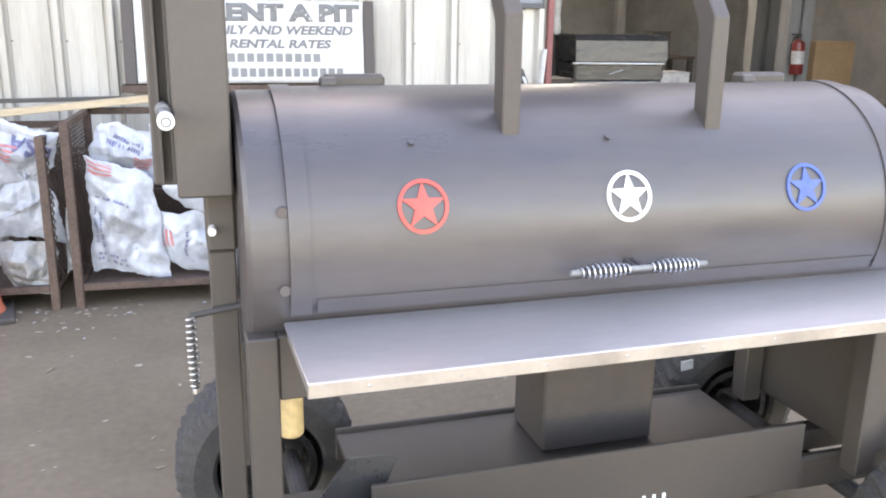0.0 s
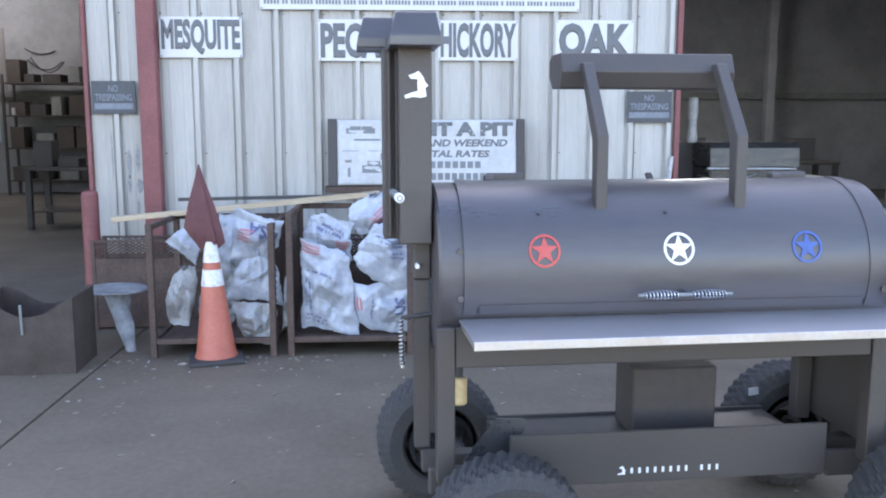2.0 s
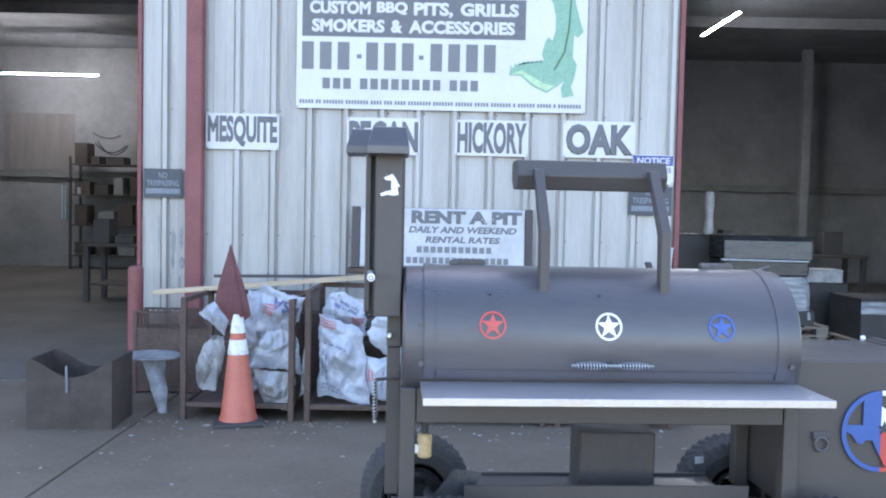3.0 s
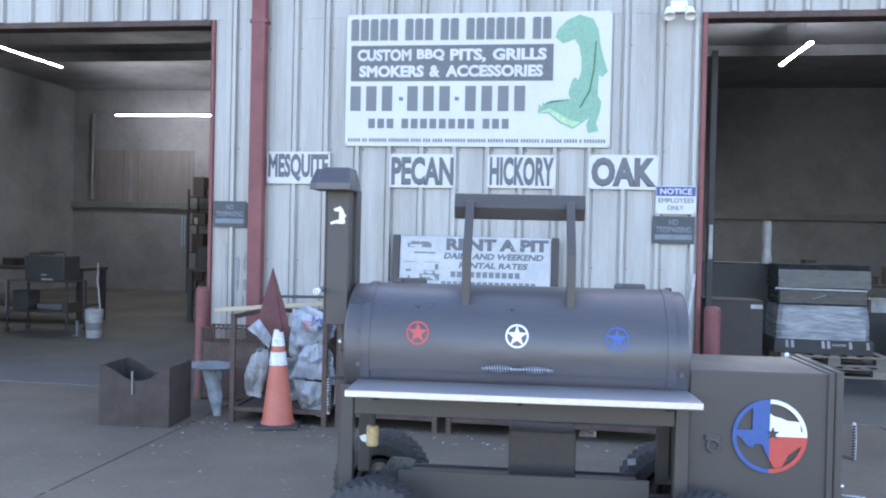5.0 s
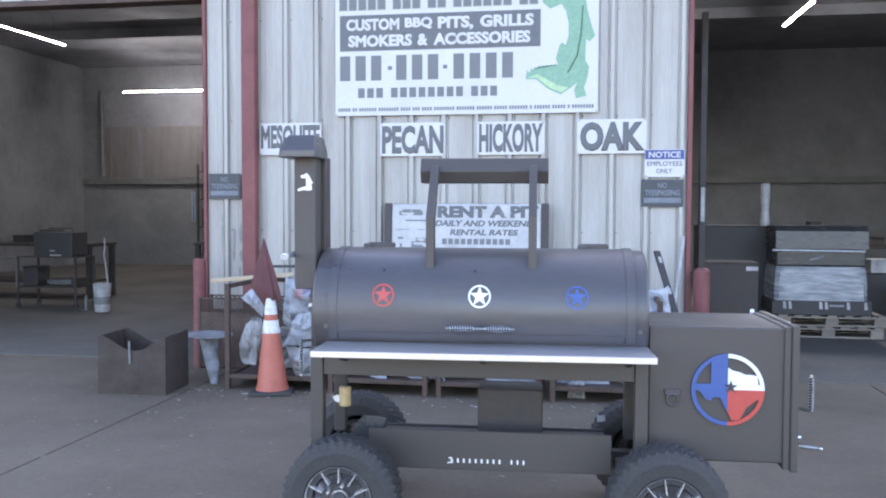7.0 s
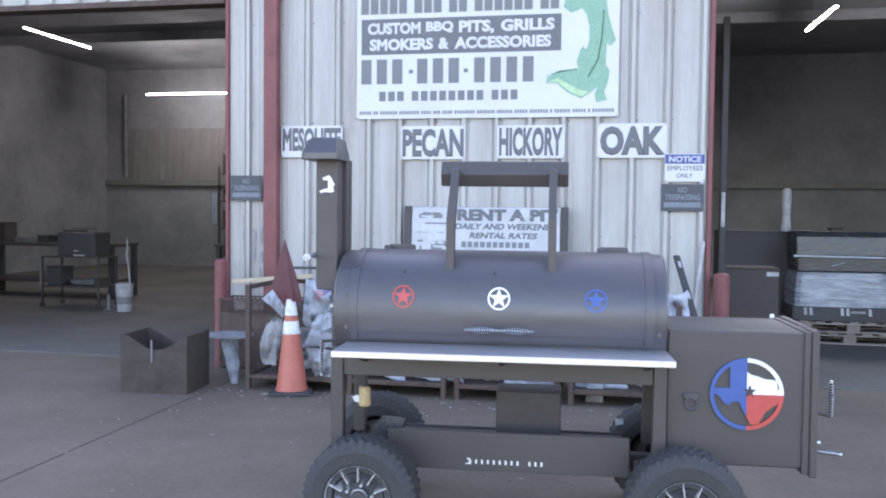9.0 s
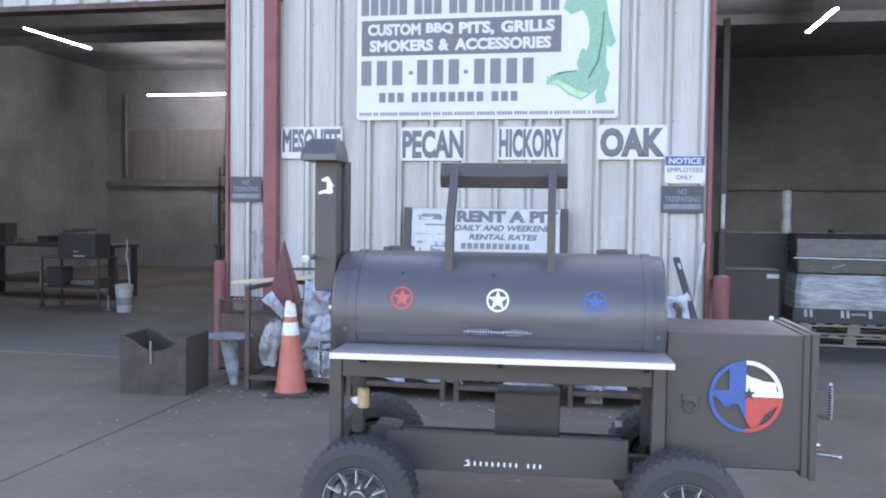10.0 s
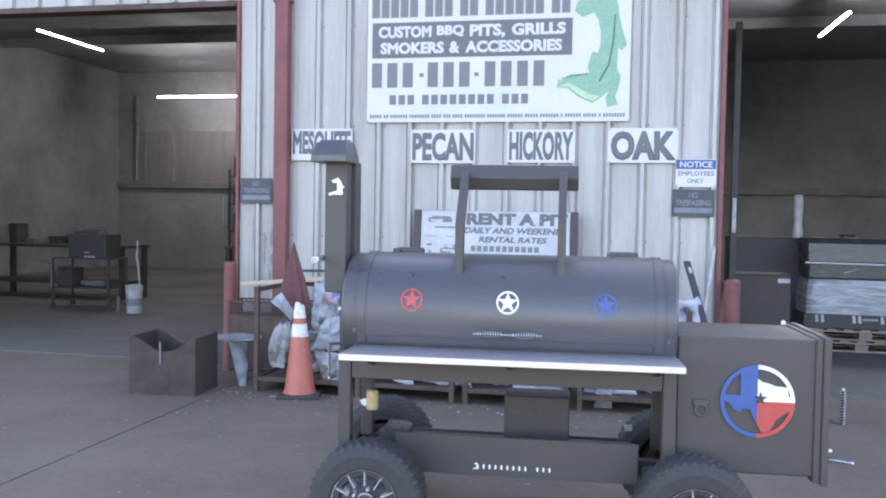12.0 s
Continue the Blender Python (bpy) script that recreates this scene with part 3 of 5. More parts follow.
part("knob_ring", lathe([(0.006, 0.0), (0.009, 0.0), (0.009, 0.003), (0.006, 0.003)], 20, Matrix.Translation((-0.189, 0.2348, 1.268)) @ Matrix.Rotation(radians(90), 4, "X"), close=True), M_GREYMET, smoker)

# shelf
bm = box(0.0, 1.45, -0.004, 0.288, 0.878, 0.886, 0.002)
shelf = part("shelf", bm, M_STEEL, smoker, "stainless steel front shelf")
shelf.matrix_basis = pose(0, -0.008, 0, 0, 0, 0.5)
part("shelf_lip", box(0.0, 1.45, -0.006, 0.002, 0.860, 0.8865, 0.0015), M_LIP, shelf)
for u in (0.006, 1.444):
    part("shelf_lip", box(u - 0.004, u + 0.004, 0.003, 0.255, 0.862, 0.8775, 0.001), M_LIP, shelf)
for u in (0.09, 0.72, 1.36):
    part("shelf_bracket", prism([(0.02, 0.876), (0.25, 0.876), (0.25, 0.80)], u - 0.012, u + 0.012, "x"), M_PIT_FLAT, smoker)
for i in range(9):
    part("rivet", rod((0.10 + 0.156 * i, -0.0062, 0.873), (0.10 + 0.156 * i, -0.0078, 0.873), 0.0026, 8), M_STEEL, shelf)

# firebox
FU0, FU1, FV0, FV1, FZ0, FZ1 = 1.455, 2.060, 0.315, 0.86, 0.383, 0.974
fire = part("firebox", box(FU0, FU1, FV0, FV1, FZ0, FZ1, 0.006), M_PIT_FLAT, smoker, "square black steel firebox")
part("firebox_door", box(2.066, 2.098, FV0 - 0.02, FV1 + 0.02, 0.350, 0.987, 0.005), M_PIT_FLAT, fire)
part("door_rim", box(2.036, 2.065, FV0 - 0.012, FV1 + 0.012, 0.36, 0.98, 0.003), M_PIT_FLAT, fire)


def spring_handle(p0, p1, stub):
    part("spring_handle", rod(p0, p1, 0.006, 8), M_DARK, smoker)
    part("coil_grip", coil(p0, p1, 0.0085, 0.0019, 12, bulge=0.002), M_SPRING, smoker, "wire coil grip")
    part("handle_tip", rod(p1, Vector(p1) + (Vector(p1) - Vector(p0)).normalized() * 0.012, 0.007, 10, bevel=0.002), M_LIP, smoker)
    part("handle_stub", rod(p0, stub, 0.007, 8), M_DARK, smoker)


spring_handle((2.165, 0.35, 0.610), (2.165, 0.35, 0.755), (2.095, 0.36, 0.625))
spring_handle((2.106, 0.35, 0.455), (2.205, 0.345, 0.446), (2.09, 0.36, 0.457))
spring_handle((-0.172, 0.45, 0.855), (-0.170, 0.445, 0.70), (-0.07, 0.46, 0.865))
part("latch_stud", rod((2.097, 0.35, 0.493), (2.125, 0.345, 0.493), 0.009, 10), M_SPRING, smoker)
part("damper_plate", box(1.525, 1.595, FV0 - 0.014, FV0 - 0.001, 0.672, 0.70, 0.003), M_PIT, fire)
part("damper_ring", lathe([(0.025 + 0.005 * math.cos(a), 0.005 * math.sin(a)) for a in [k * math.pi / 4 for k in range(8)]], 24, Matrix.Translation((1.56, FV0 - 0.012, 0.652)) @ Matrix.Rotation(radians(90), 4, "X"), close=True), M_PIT, fire, "small black pull ring", True)
EC = (1.797, 0.703, 0.157)


def arc_band(r0, r1, a0, a1, n=20):
    """The outline of a bent band."""
    p = [radians(a0 + (a1 - a0) * i / n) for i in range(n + 1)]
    return [(r1 * math.cos(a), r1 * math.sin(a)) for a in p] + [(r0 * math.cos(a), r0 * math.sin(a)) for a in reversed(p)]


def emblem(name, pts, material, lift=0.0, label=""):
    return part(name, prism([(EC[0] + EC[2] * a, EC[1] + EC[2] * b) for a, b in pts], FV0 - 0.012 - lift, FV0 - 0.006), material, fire, label)


emblem("emblem_ring", arc_band(0.89, 1.0, 90, 270), M_BLUE, 0.001, "blue half of the round emblem's ring")
emblem("emblem_ring", arc_band(0.89, 1.0, 0, 90), M_WHITE, 0.001, "white quarter of the round emblem's ring")
emblem("emblem_ring", arc_band(0.89, 1.0, 270, 360), M_RED, 0.001, "red quarter of the round emblem's ring")
emblem("emblem_field", [(-0.46, 0.155), (-0.46, 0.80), (-0.2, 0.90), (0.0, 0.93), (0.0, -0.62), (-0.1, -0.45), (-0.2, -0.22), (-0.40, -0.22), (-0.45, -0.32), (-0.60, -0.28), (-0.74, -0.08), (-0.91, 0.0), (-0.91, 0.155)], M_BLUE, 0, "blue field of the round metal emblem")
emblem("emblem_field", [(0.002, 0.0), (0.9, 0.0), (0.90, 0.16), (0.83, 0.14), (0.80, 0.40), (0.68, 0.42), (0.48, 0.43), (0.3, 0.50), (0.12, 0.54), (0.002, 0.62)], M_WHITE, 0, "white field of the round metal emblem")
emblem("emblem_field", [(0.002, -0.002), (0.9, -0.002), (0.9, -0.22), (0.78, -0.28), (0.5, -0.50), (0.42, -0.68), (0.30, -0.86), (0.12, -0.84), (0.002, -0.62)], M_RED, 0, "red field of the round metal emblem")
emblem("emblem_star", [(0.08 + a, 0.08 + b) for a, b in star_points(0.185)], M_DARK, 0.004, "small black star")

# frame, legs and lower tray
for u in (-0.045, 1.420):
    for v in (0.29, 0.74):
        part("leg", box(u - 0.029, u + 0.029, v - 0.029, v + 0.029, 0.36, 0.862, 0.003), M_PIT_FLAT, smoker)
part("end_post", box(-0.128, -0.0745, 0.47, 0.52, 0.40, 0.979, 0.003), M_PIT_FLAT, smoker)
part("post_pin", rod((-0.118, 0.469, 1.03), (-0.120, 0.43, 1.03), 0.008, 10), M_WHITE, smoker)
for v in (0.29, 0.74):
    part("rail", box(-0.015, 1.39, v - 0.02, v + 0.02, 0.732 if v < 0.5 else 0.822, 0.862, 0.003), M_PIT_FLAT, smoker)
part("tray_front", box(0.18, 1.30, 0.345, 0.360, 0.295, 0.475, 0.003), M_PIT_FLAT, smoker)
part("tray", box(0.18, 1.30, 0.361, 0.80, 0.36, 0.372, 0.002), M_PIT_FLAT, smoker)
part("tray_back", box(0.18, 1.30, 0.801, 0.812, 0.295, 0.385, 0.003), M_PIT_FLAT, smoker)
part("axle", box(-0.10, 1.62, 0.50, 0.56, 0.30, 0.36, 0.003), M_PIT_FLAT, smoker)
for u in (0.07, 1.48):
    part("cross_axle", rod((u, 0.16, 0.258), (u, 0.92, 0.258), 0.025, 12), M_DARK, smoker)
    part("hanger_plate", box(u - 0.16, u + 0.14, 0.37, 0.40, 0.27, 0.365, 0.008), M_PIT_FLAT, smoker)
part("drain_box", box(0.675, 0.99, 0.56, 0.76, 0.373, 0.625, 0.006), M_BURNT, smoker)
part("gusset", prism([(0.030, 0.37), (0.190, 0.37), (0.252, 0.505), (0.225, 0.513), (0.140, 0.516)], 0.402, 0.410), M_RIMGREY, smoker, "bare grey steel gusset plate")
part("tag", prism([(-0.02, 0.56), (0.0, 0.552), (0.012, 0.575), (-0.004, 0.59), (-0.03, 0.58)], 0.50, 0.506), M_WHITE, smoker)
part("paper_tag", prism([(1.272, 0.408), (1.312, 0.414), (1.309, 0.442), (1.270, 0.438)], 0.858, 0.8645), M_OLDWHITE, smoker, "small white paper tag on the rear tyre")
part("latch_knob", rod((2.03, 0.86, 0.973), (2.035, 0.87, 0.992), 0.011, 12, bevel=0.004), M_WHITE, smoker)
# plain white bars for the lettering on the tray
for i in range(12):
    if i != 8:
        part("white_mark", box(0.596 + 0.0275 * i, 0.6045 + 0.0275 * i, 0.3425, 0.3445, 0.328, 0.347), M_WHITE, smoker)
part("white_mark", prism([(0.566 + 0.38 * a, 0.337 + 0.38 * b) for a, b in GAT], 0.3425, 0.3445), M_WHITE, smoker)
# wooden grip of the drain valve
part("valve_grip", rod((0.030, 0.513, 0.535), (0.030, 0.513, 0.631), 0.029, 16, bevel=0.006), M_TAN, smoker, "tan wooden valve grip")
part("valve_stem", rod((0.030, 0.513, 0.632), (0.030, 0.513, 0.76), 0.014, 10), M_DARK, smoker)


def wheel(u, v, side):
    """A tyre with tread lugs on a spoked rim; side -1 faces the front."""
    hub = part("wheel", rod((0, -0.02, 0), (0, 0.05, 0), 0.05, 16), M_DARKALLOY, smoker, "off-road tyre on a dark spoked alloy rim")
    W = 0.10
    turn = Matrix.Rotation(radians(90), 4, "X")
    prof = [(0.145, -W + 0.012), (0.155, -W), (0.205, -W - 0.004), (0.232, -W + 0.012), (0.240, -W + 0.04), (0.240, W - 0.04), (0.232, W - 0.012), (0.205, W + 0.004), (0.155, W), (0.145, W - 0.012)]
    bm = bmesh.new()
    n, rows = 160, []
    prof = prof[:4] + [(0.246, -0.074), (0.246, -0.060), (0.246, -0.036), (0.246, -0.014), (0.246, 0.014), (0.246, 0.036), (0.246, 0.060), (0.246, 0.074)] + prof[-4:]
    for k, (r, h) in enumerate(prof):
        ring = []
        for i in range(n):
            lug = 0.0
            if 4 <= k <= 11:
                lug = 0.006 if (i + (2 if k in (4, 5, 8, 9) else 0) + (1 if k in (6, 9) else 0)) % 4 < 2 else -0.001
            elif k in (3, 12):
                lug = 0.004 if (i + 1) % 4 < 2 else 0.0
            a = 2 * math.pi * i / n
            ring.append(bm.verts.new(turn @ Vector(((r + lug) * math.cos(a), (r + lug) * math.sin(a), h))))
        rows.append(ring)
    for a, b in zip(rows, rows[1:] + rows[:1]):
        for i in range(n):
            bm.faces.new((a[i], a[(i + 1) % n], b[(i + 1) % n], b[i]))
    part("tyre", bm, M_RUBBER, hub)
    part("rim", lathe([(0.110, 0.055), (0.128, 0.055), (0.128, -0.09), (0.110, -0.09)], 48, turn, close=True), M_DARKALLOY, hub, "", True)
    part("rim_ring", lathe([(0.112, 0.0555), (0.119, 0.085), (0.138, 0.088), (0.140, 0.0555)], 48, turn, close=True), M_RIMGREY, hub, "", True)
    part("rim_lip", lathe([(0.1405, 0.086), (0.1415, 0.094), (0.146, 0.10), (0.146, 0.086)], 48, turn, close=True), M_ALLOY, hub, "machined alloy rim lip", True)
    part("rim_face", lathe([(0.0, 0.050), (0.060, 0.050), (0.085, 0.060), (0.1095, 0.066), (0.1095, 0.040), (0.0, 0.030)], 40, turn), M_RIMGREY, hub, "dull grey rim face", True)
    for i in range(11):
        rot = Matrix.Rotation(2 * math.pi * i / 11 + 0.2, 4, "Y")
        part("spoke", prism([(-0.0025, 0.078), (0.0025, 0.078), (0.0018, 0.1395), (-0.0018, 0.1395)], -0.095, -0.060, "y", m=rot), M_ALLOY, hub, "thin machined spoke edge")
    part("hub_cap", lathe([(0.0, 0.082), (0.030, 0.082), (0.034, 0.074), (0.042, 0.072), (0.046, 0.066), (0.047, 0.048)], 28, turn), M_RIMGREY, hub, smooth=True)
    for i in range(5):
        a = 2 * math.pi * i / 5 + 0.5
        part("lug_nut", rod((0.057 * math.cos(a), -0.045, 0.057 * math.sin(a)), (0.057 * math.cos(a), -0.078, 0.057 * math.sin(a)), 0.0070, 6), M_ALLOY, hub)
    return hub


w0 = wheel(0, 0, -1)
w0.matrix_basis = pose(0.120, 0.080, 0.251, 0, 22, 0)
copy_thing(w0, pose(1.508, 0.090, 0.251, 0, -20, 0))
copy_thing(w0, pose(0.012, 0.97, 0.251, 0, 40, 180))
copy_thing(w0, pose(1.485, 0.97, 0.251, 0, 5, 180))

# ---------------------------------------------------------------- signs on the wall
SY = WALL_Y - 0.034     # front of the ribs


def board(name, x0, x1, z0, z1, label, category="sign", material=None, thick=0.004, group=""):
    """A flat sign hung on the ribs; gives its sheet, whose parts use metres from the lower left corner."""
    ob = thing(name, pose(x0, SY - 0.001, z0), label, category, group)
    sheet = part("board", box(0, x1 - x0, -thick, 0, 0, z1 - z0, 0.001), material or M_SIGN, ob)
    for a in (0.012, x1 - x0 - 0.012):
        for b in (0.012, z1 - z0 - 0.012):
            part("screw", rod((a, -thick, b), (a, -thick - 0.004, b), 0.005, 8), M_DARK, ob)
    return sheet


def write(ob, text, x0, x1, z0, z1, material, y=-0.005, bold=0.0, slant=0.0):
    bm = shift(letters(text, x1 - x0, z1 - z0, 0.0015, bold), x0, y, z0)
    if slant:
        for v in bm.verts:
            v.co.x += slant * (v.co.z - z0)
    return part("writing", bm, material, ob)


def bars(ob, spans, z0, z1, material, y=-0.005, slant=0.0):
    for a, b in spans:
        d = slant * (z1 - z0)
        part("plain_bar", prism([(a, z0), (b, z0), (b + d, z1), (a + d, z1)], y - 0.0015, y), material, ob)


for word, x0, x1, z0, z1, a, b in (("MESQUITE", -1.745, -1.130, 2.0, 2.302, 0.014, 0.600), ("PECAN", -0.558, 0.056, 1.98, 2.290, 0.016, 0.600), ("HICKORY", 0.354, 0.970, 1.987, 2.288, 0.018, 0.600), ("OAK", 1.262, 1.870, 1.99, 2.297, 0.024, 0.592)):
    ob = board("wood_sign", x0, x1, z0, z1, "white sign with bold dark capitals naming a firewood", "sign", group="firewood signs")
    write(ob, word, a, b, 0.022, 0.284, M_INK, bold={"OAK": 0.055}.get(word, 0.042))

ob = board("shop_banner", -0.990, 1.440, 2.360, 3.579, "large white banner with grey writing and green figure", "banner", thick=0.006)
part("dark_panel", box(0.045, 1.915, -0.0085, -0.0065, 0.60, 0.93, 0.0), M_INK, ob)
for word, a, b in (("CUSTOM", 0.105, 0.615), ("BBQ", 0.665, 0.925), ("PITS,", 0.975, 1.305), ("GRILLS", 1.365, 1.855)):
    write(ob, word, a, b, 0.785 if "," not in word else 0.765, 0.895, M_SIGN, -0.009, 0.05)
for word, a, b in (("SMOKERS", 0.125, 0.735), ("&", 0.785, 0.885), ("ACCESSORIES", 0.935, 1.825)):
    write(ob, word, a, b, 0.635, 0.745, M_SIGN, -0.009, 0.05)
# shop name, phone number, web address and small print as plain bars, one for each character


def char_bars(ob, words, x0, x1, z0, z1, material, y, fill=0.66):
    """Bars for words of the given lengths, evenly spread between x0 and x1."""
    step = (x1 - x0) / (sum(words) + 0.6 * (len(words) - 1))
    x = x0
    for n in words:
        for i in range(n):
            part("plain_bar", box(x, x + fill * step, y - 0.0015, y, z0, z1), material, ob)
            x += step
        x += 0.6 * step


char_bars(ob, (5, 3, 2, 6, 2), 0.038, 1.905, 0.975, 1.165, M_OLIVE, -0.0066, 0.86)
char_bars(ob, (5, 3, 2, 6, 2), 0.05, 1.915, 0.985, 1.175, M_INKPALE, -0.0085)
char_bars(ob, (3, 3, 4), 0.045, 1.72, 0.325, 0.555, M_INKPALE, -0.0066)
bars(ob, [(0.505, 0.545), (1.025, 1.065)], 0.42, 0.455, M_INKPALE, -0.0066)
char_bars(ob, (3, 8, 3), 0.22, 1.55, 0.165, 0.255, M_INKPALE, -0.0066, 0.72)
char_bars(ob, (5, 2, 7, 8, 4, 3, 4, 8, 7, 6, 5, 7, 1, 6, 5, 1, 8), 0.03, 2.40, 0.040, 0.072, M_INKPALE, -0.0066, 0.66)
# plain green figure without a face
BODY = [(1.95, 1.06), (1.93, 0.99), (2.0, 0.93), (2.10, 0.97), (2.14, 0.91), (2.165, 0.80), (2.165, 0.68), (2.14, 0.60), (2.11, 0.63), (2.085, 0.60), (2.055, 0.49), (2.075, 0.43), (1.90, 0.42), (1.79, 0.355), (1.785, 0.305), (1.88, 0.305), (1.98, 0.22), (2.10, 0.165), (2.185, 0.22), (2.245, 0.265), (2.22, 0.205), (2.235, 0.127), (2.33, 0.147), (2.305, 0.22), (2.335, 0.305), (2.35, 0.405), (2.315, 0.465), (2.32, 0.65), (2.355, 0.63), (2.40, 0.68), (2.37, 0.765), (2.33, 0.91), (2.31, 1.05), (2.26, 1.15), (2.14, 1.19), (2.03, 1.14)]
part("green_figure", prism(BODY, -0.0085, -0.0065), M_GREEN, ob)
part("pale_belly", prism([(1.80, 0.315), (1.89, 0.315), (1.99, 0.23), (2.10, 0.18), (2.17, 0.225), (2.08, 0.245), (1.97, 0.305), (1.89, 0.35)], -0.0105, -0.0087), M_PALEGREEN, ob)
part("back_line", prism([(2.285, 0.95), (2.297, 0.95), (2.283, 0.70), (2.25, 0.50), (2.165, 0.35), (2.155, 0.36), (2.237, 0.51), (2.27, 0.71)], -0.0105, -0.0087), M_DKGREEN, ob)
for i in range(8):
    t = i / 7
    cx, cz = 1.80 + 0.25 * t, 0.372 + 0.055 * t ** 0.6
    part("back_spike", prism([(cx - 0.014, cz - 0.006), (cx + 0.014, cz - 0.006), (cx - 0.002, cz + 0.018)], -0.0085, -0.0065), M_GREEN, ob)

ob = board("notice_sign", 1.856, 2.202, 1.779, 2.025, "white notice sign with blue head panel", "sign")
part("blue_head", box(0.004, 0.340, -0.0062, -0.0045, 0.158, 0.240), M_NAVY, ob)
write(ob, "NOTICE", 0.035, 0.31, 0.172, 0.225, M_SIGN, -0.0065, 0.025)
write(ob, "EMPLOYEES", 0.022, 0.325, 0.098, 0.140, M_INK, -0.005, 0.015)
write(ob, "ONLY", 0.10, 0.24, 0.034, 0.075, M_INK, -0.005, 0.015)
for x0, x1, z0, z1 in ((1.832, 2.194, 1.516, 1.758), (-2.268, -1.942, 1.579, 1.825)):
    ob = board("warning_sign", x0, x1, z0, z1, "weathered black no trespassing sign", "sign", M_SIGNBLACK, group="no trespassing signs")
    w = x1 - x0
    write(ob, "NO", 0.39 * w, 0.61 * w, 0.165, 0.215, M_SIGNGREY, bold=0.02)
    write(ob, "TRESPASSING", 0.08 * w, 0.92 * w, 0.098, 0.150, M_SIGNGREY, bold=0.03)
    part("grey_band", box(0.06 * w, 0.94 * w, -0.0062, -0.0045, 0.035, 0.080), M_SIGNGREY, ob)

# rental sign in a dark frame, standing on a ledge
tagged(part("ledge", box(-0.52, 1.04, WALL_Y - 0.17, WALL_Y - 0.035, 0.985, 1.030, 0.004), M_RUST), "rusty steel ledge fixed along the wall", "ledge")
ob = thing("rental_sign", pose(-0.494, WALL_Y - 0.145, 1.031, -6, 0, 0), "creased white rental sign in a dark frame", "sign")
part("frame_side", box(0, 0.068, -0.03, 0.005, 0, 0.512, 0.004), M_FRAME, ob)
part("frame_side", box(1.447, 1.512, -0.03, 0.005, 0, 0.512, 0.004), M_FRAME, ob)
part("backing", box(0.069, 1.446, -0.004, 0.003, 0.004, 0.508), M_FRAME, ob)
bm = bmesh.new()
NX, NZ = 60, 22


def crease(x, z):
    return -0.020 - 0.010 * noise.noise(Vector((x * 5.5, z * 7.0, 1.3))) - 0.006 * abs(noise.noise(Vector((x * 11 + z * 9, z * 5, 4.1)))) - 0.004


grid = [[bm.verts.new((0.072 + 1.371 * i / NX, crease(1.371 * i / NX, 0.5 * k / NZ), 0.008 + 0.496 * k / NZ)) for i in range(NX + 1)] for k in range(NZ + 1)]
for k in range(NZ):
    for i in range(NX):
        bm.faces.new((grid[k][i], grid[k][i + 1], grid[k + 1][i + 1], grid[k + 1][i]))
sheet = part("vinyl", bm, M_VINYL, ob, "creased white vinyl", True)
sheet.modifiers.new("thick", "SOLIDIFY").thickness = 0.002


def on_sheet(bm, x0, z0, slant=0.0):
    """Lays flat writing onto the creased vinyl."""
    bmesh.ops.subdivide_edges(bm, edges=[e for e in bm.edges if e.calc_length() > 0.03], cuts=2)
    for v in bm.verts:
        x, z = v.co.x + x0 + slant * v.co.z, v.co.z + z0
        v.co = (x, crease(x - 0.072, z - 0.008) - 0.003 + (0.001 if v.co.y > -0.0008 else min(0.0, v.co.y + 0.0015)), z)
    return bm


part("writing", on_sheet(letters("RENT A PIT", 0.922, 0.108, 0.0015, 0.06), 0.497, 0.380), M_INK, ob)
part("writing", on_sheet(letters("DAILY AND WEEKEND", 0.895, 0.056, 0.0015, 0.04), 0.475, 0.300, 0.25), M_INK, ob)
part("writing", on_sheet(letters("RENTAL RATES", 0.615, 0.054, 0.0015, 0.04), 0.615, 0.218, 0.25), M_INK, ob)
for a, b, z in [(0.545 + 0.058 * i, 0.588 + 0.058 * i, 0.135) for i in range(11)] + [(0.46 + 0.054 * i, 0.50 + 0.054 * i, 0.045) for i in range(16)]:
    part("plain_bar", on_sheet(box(0, b - a, -0.0015, 0, 0, 0.052), a, z), M_INKPALE, ob)
# faded pictures: plain grey shapes
for a, b, c, d in ((0.14, 0.36, 0.40, 0.44), (0.17, 0.34, 0.425, 0.455), (0.20, 0.40, 0.345, 0.36), (0.11, 0.45, 0.265, 0.270), (0.26, 0.44, 0.10, 0.16), (0.30, 0.40, 0.15, 0.19), (0.13, 0.18, 0.18, 0.20), (0.15, 0.17, 0.07, 0.14), (0.40, 0.43, 0.20, 0.25)):
    part("faded_picture", on_sheet(box(0, b - a, -0.0015, 0, 0, d - c), a, c), M_INKPALE, ob)

# twin floodlight under the head of the wall
ob = thing("floodlight", pose(2.01, SY, 3.60), "white twin-head security floodlight on the wall", "floodlight")
part("base", box(-0.07, 0.07, -0.04, 0.0, -0.05, 0.05, 0.006), M_WHITE, ob)
for s in (-1, 1):
    part("lamp_head", lathe([(0.0, 0.0), (0.03, 0.0), (0.042, 0.05), (0.052, 0.09), (0.046, 0.09), (0.03, 0.06), (0.0, 0.06)], 20, Matrix.Translation((0.09 * s, -0.07, -0.03)) @ Matrix.Rotation(radians(150), 4, "X")), M_WHITE, ob, smooth=True)
    part("arm", rod((0.04 * s, -0.03, 0.0), (0.09 * s, -0.07, -0.02), 0.010, 8), M_WHITE, ob)
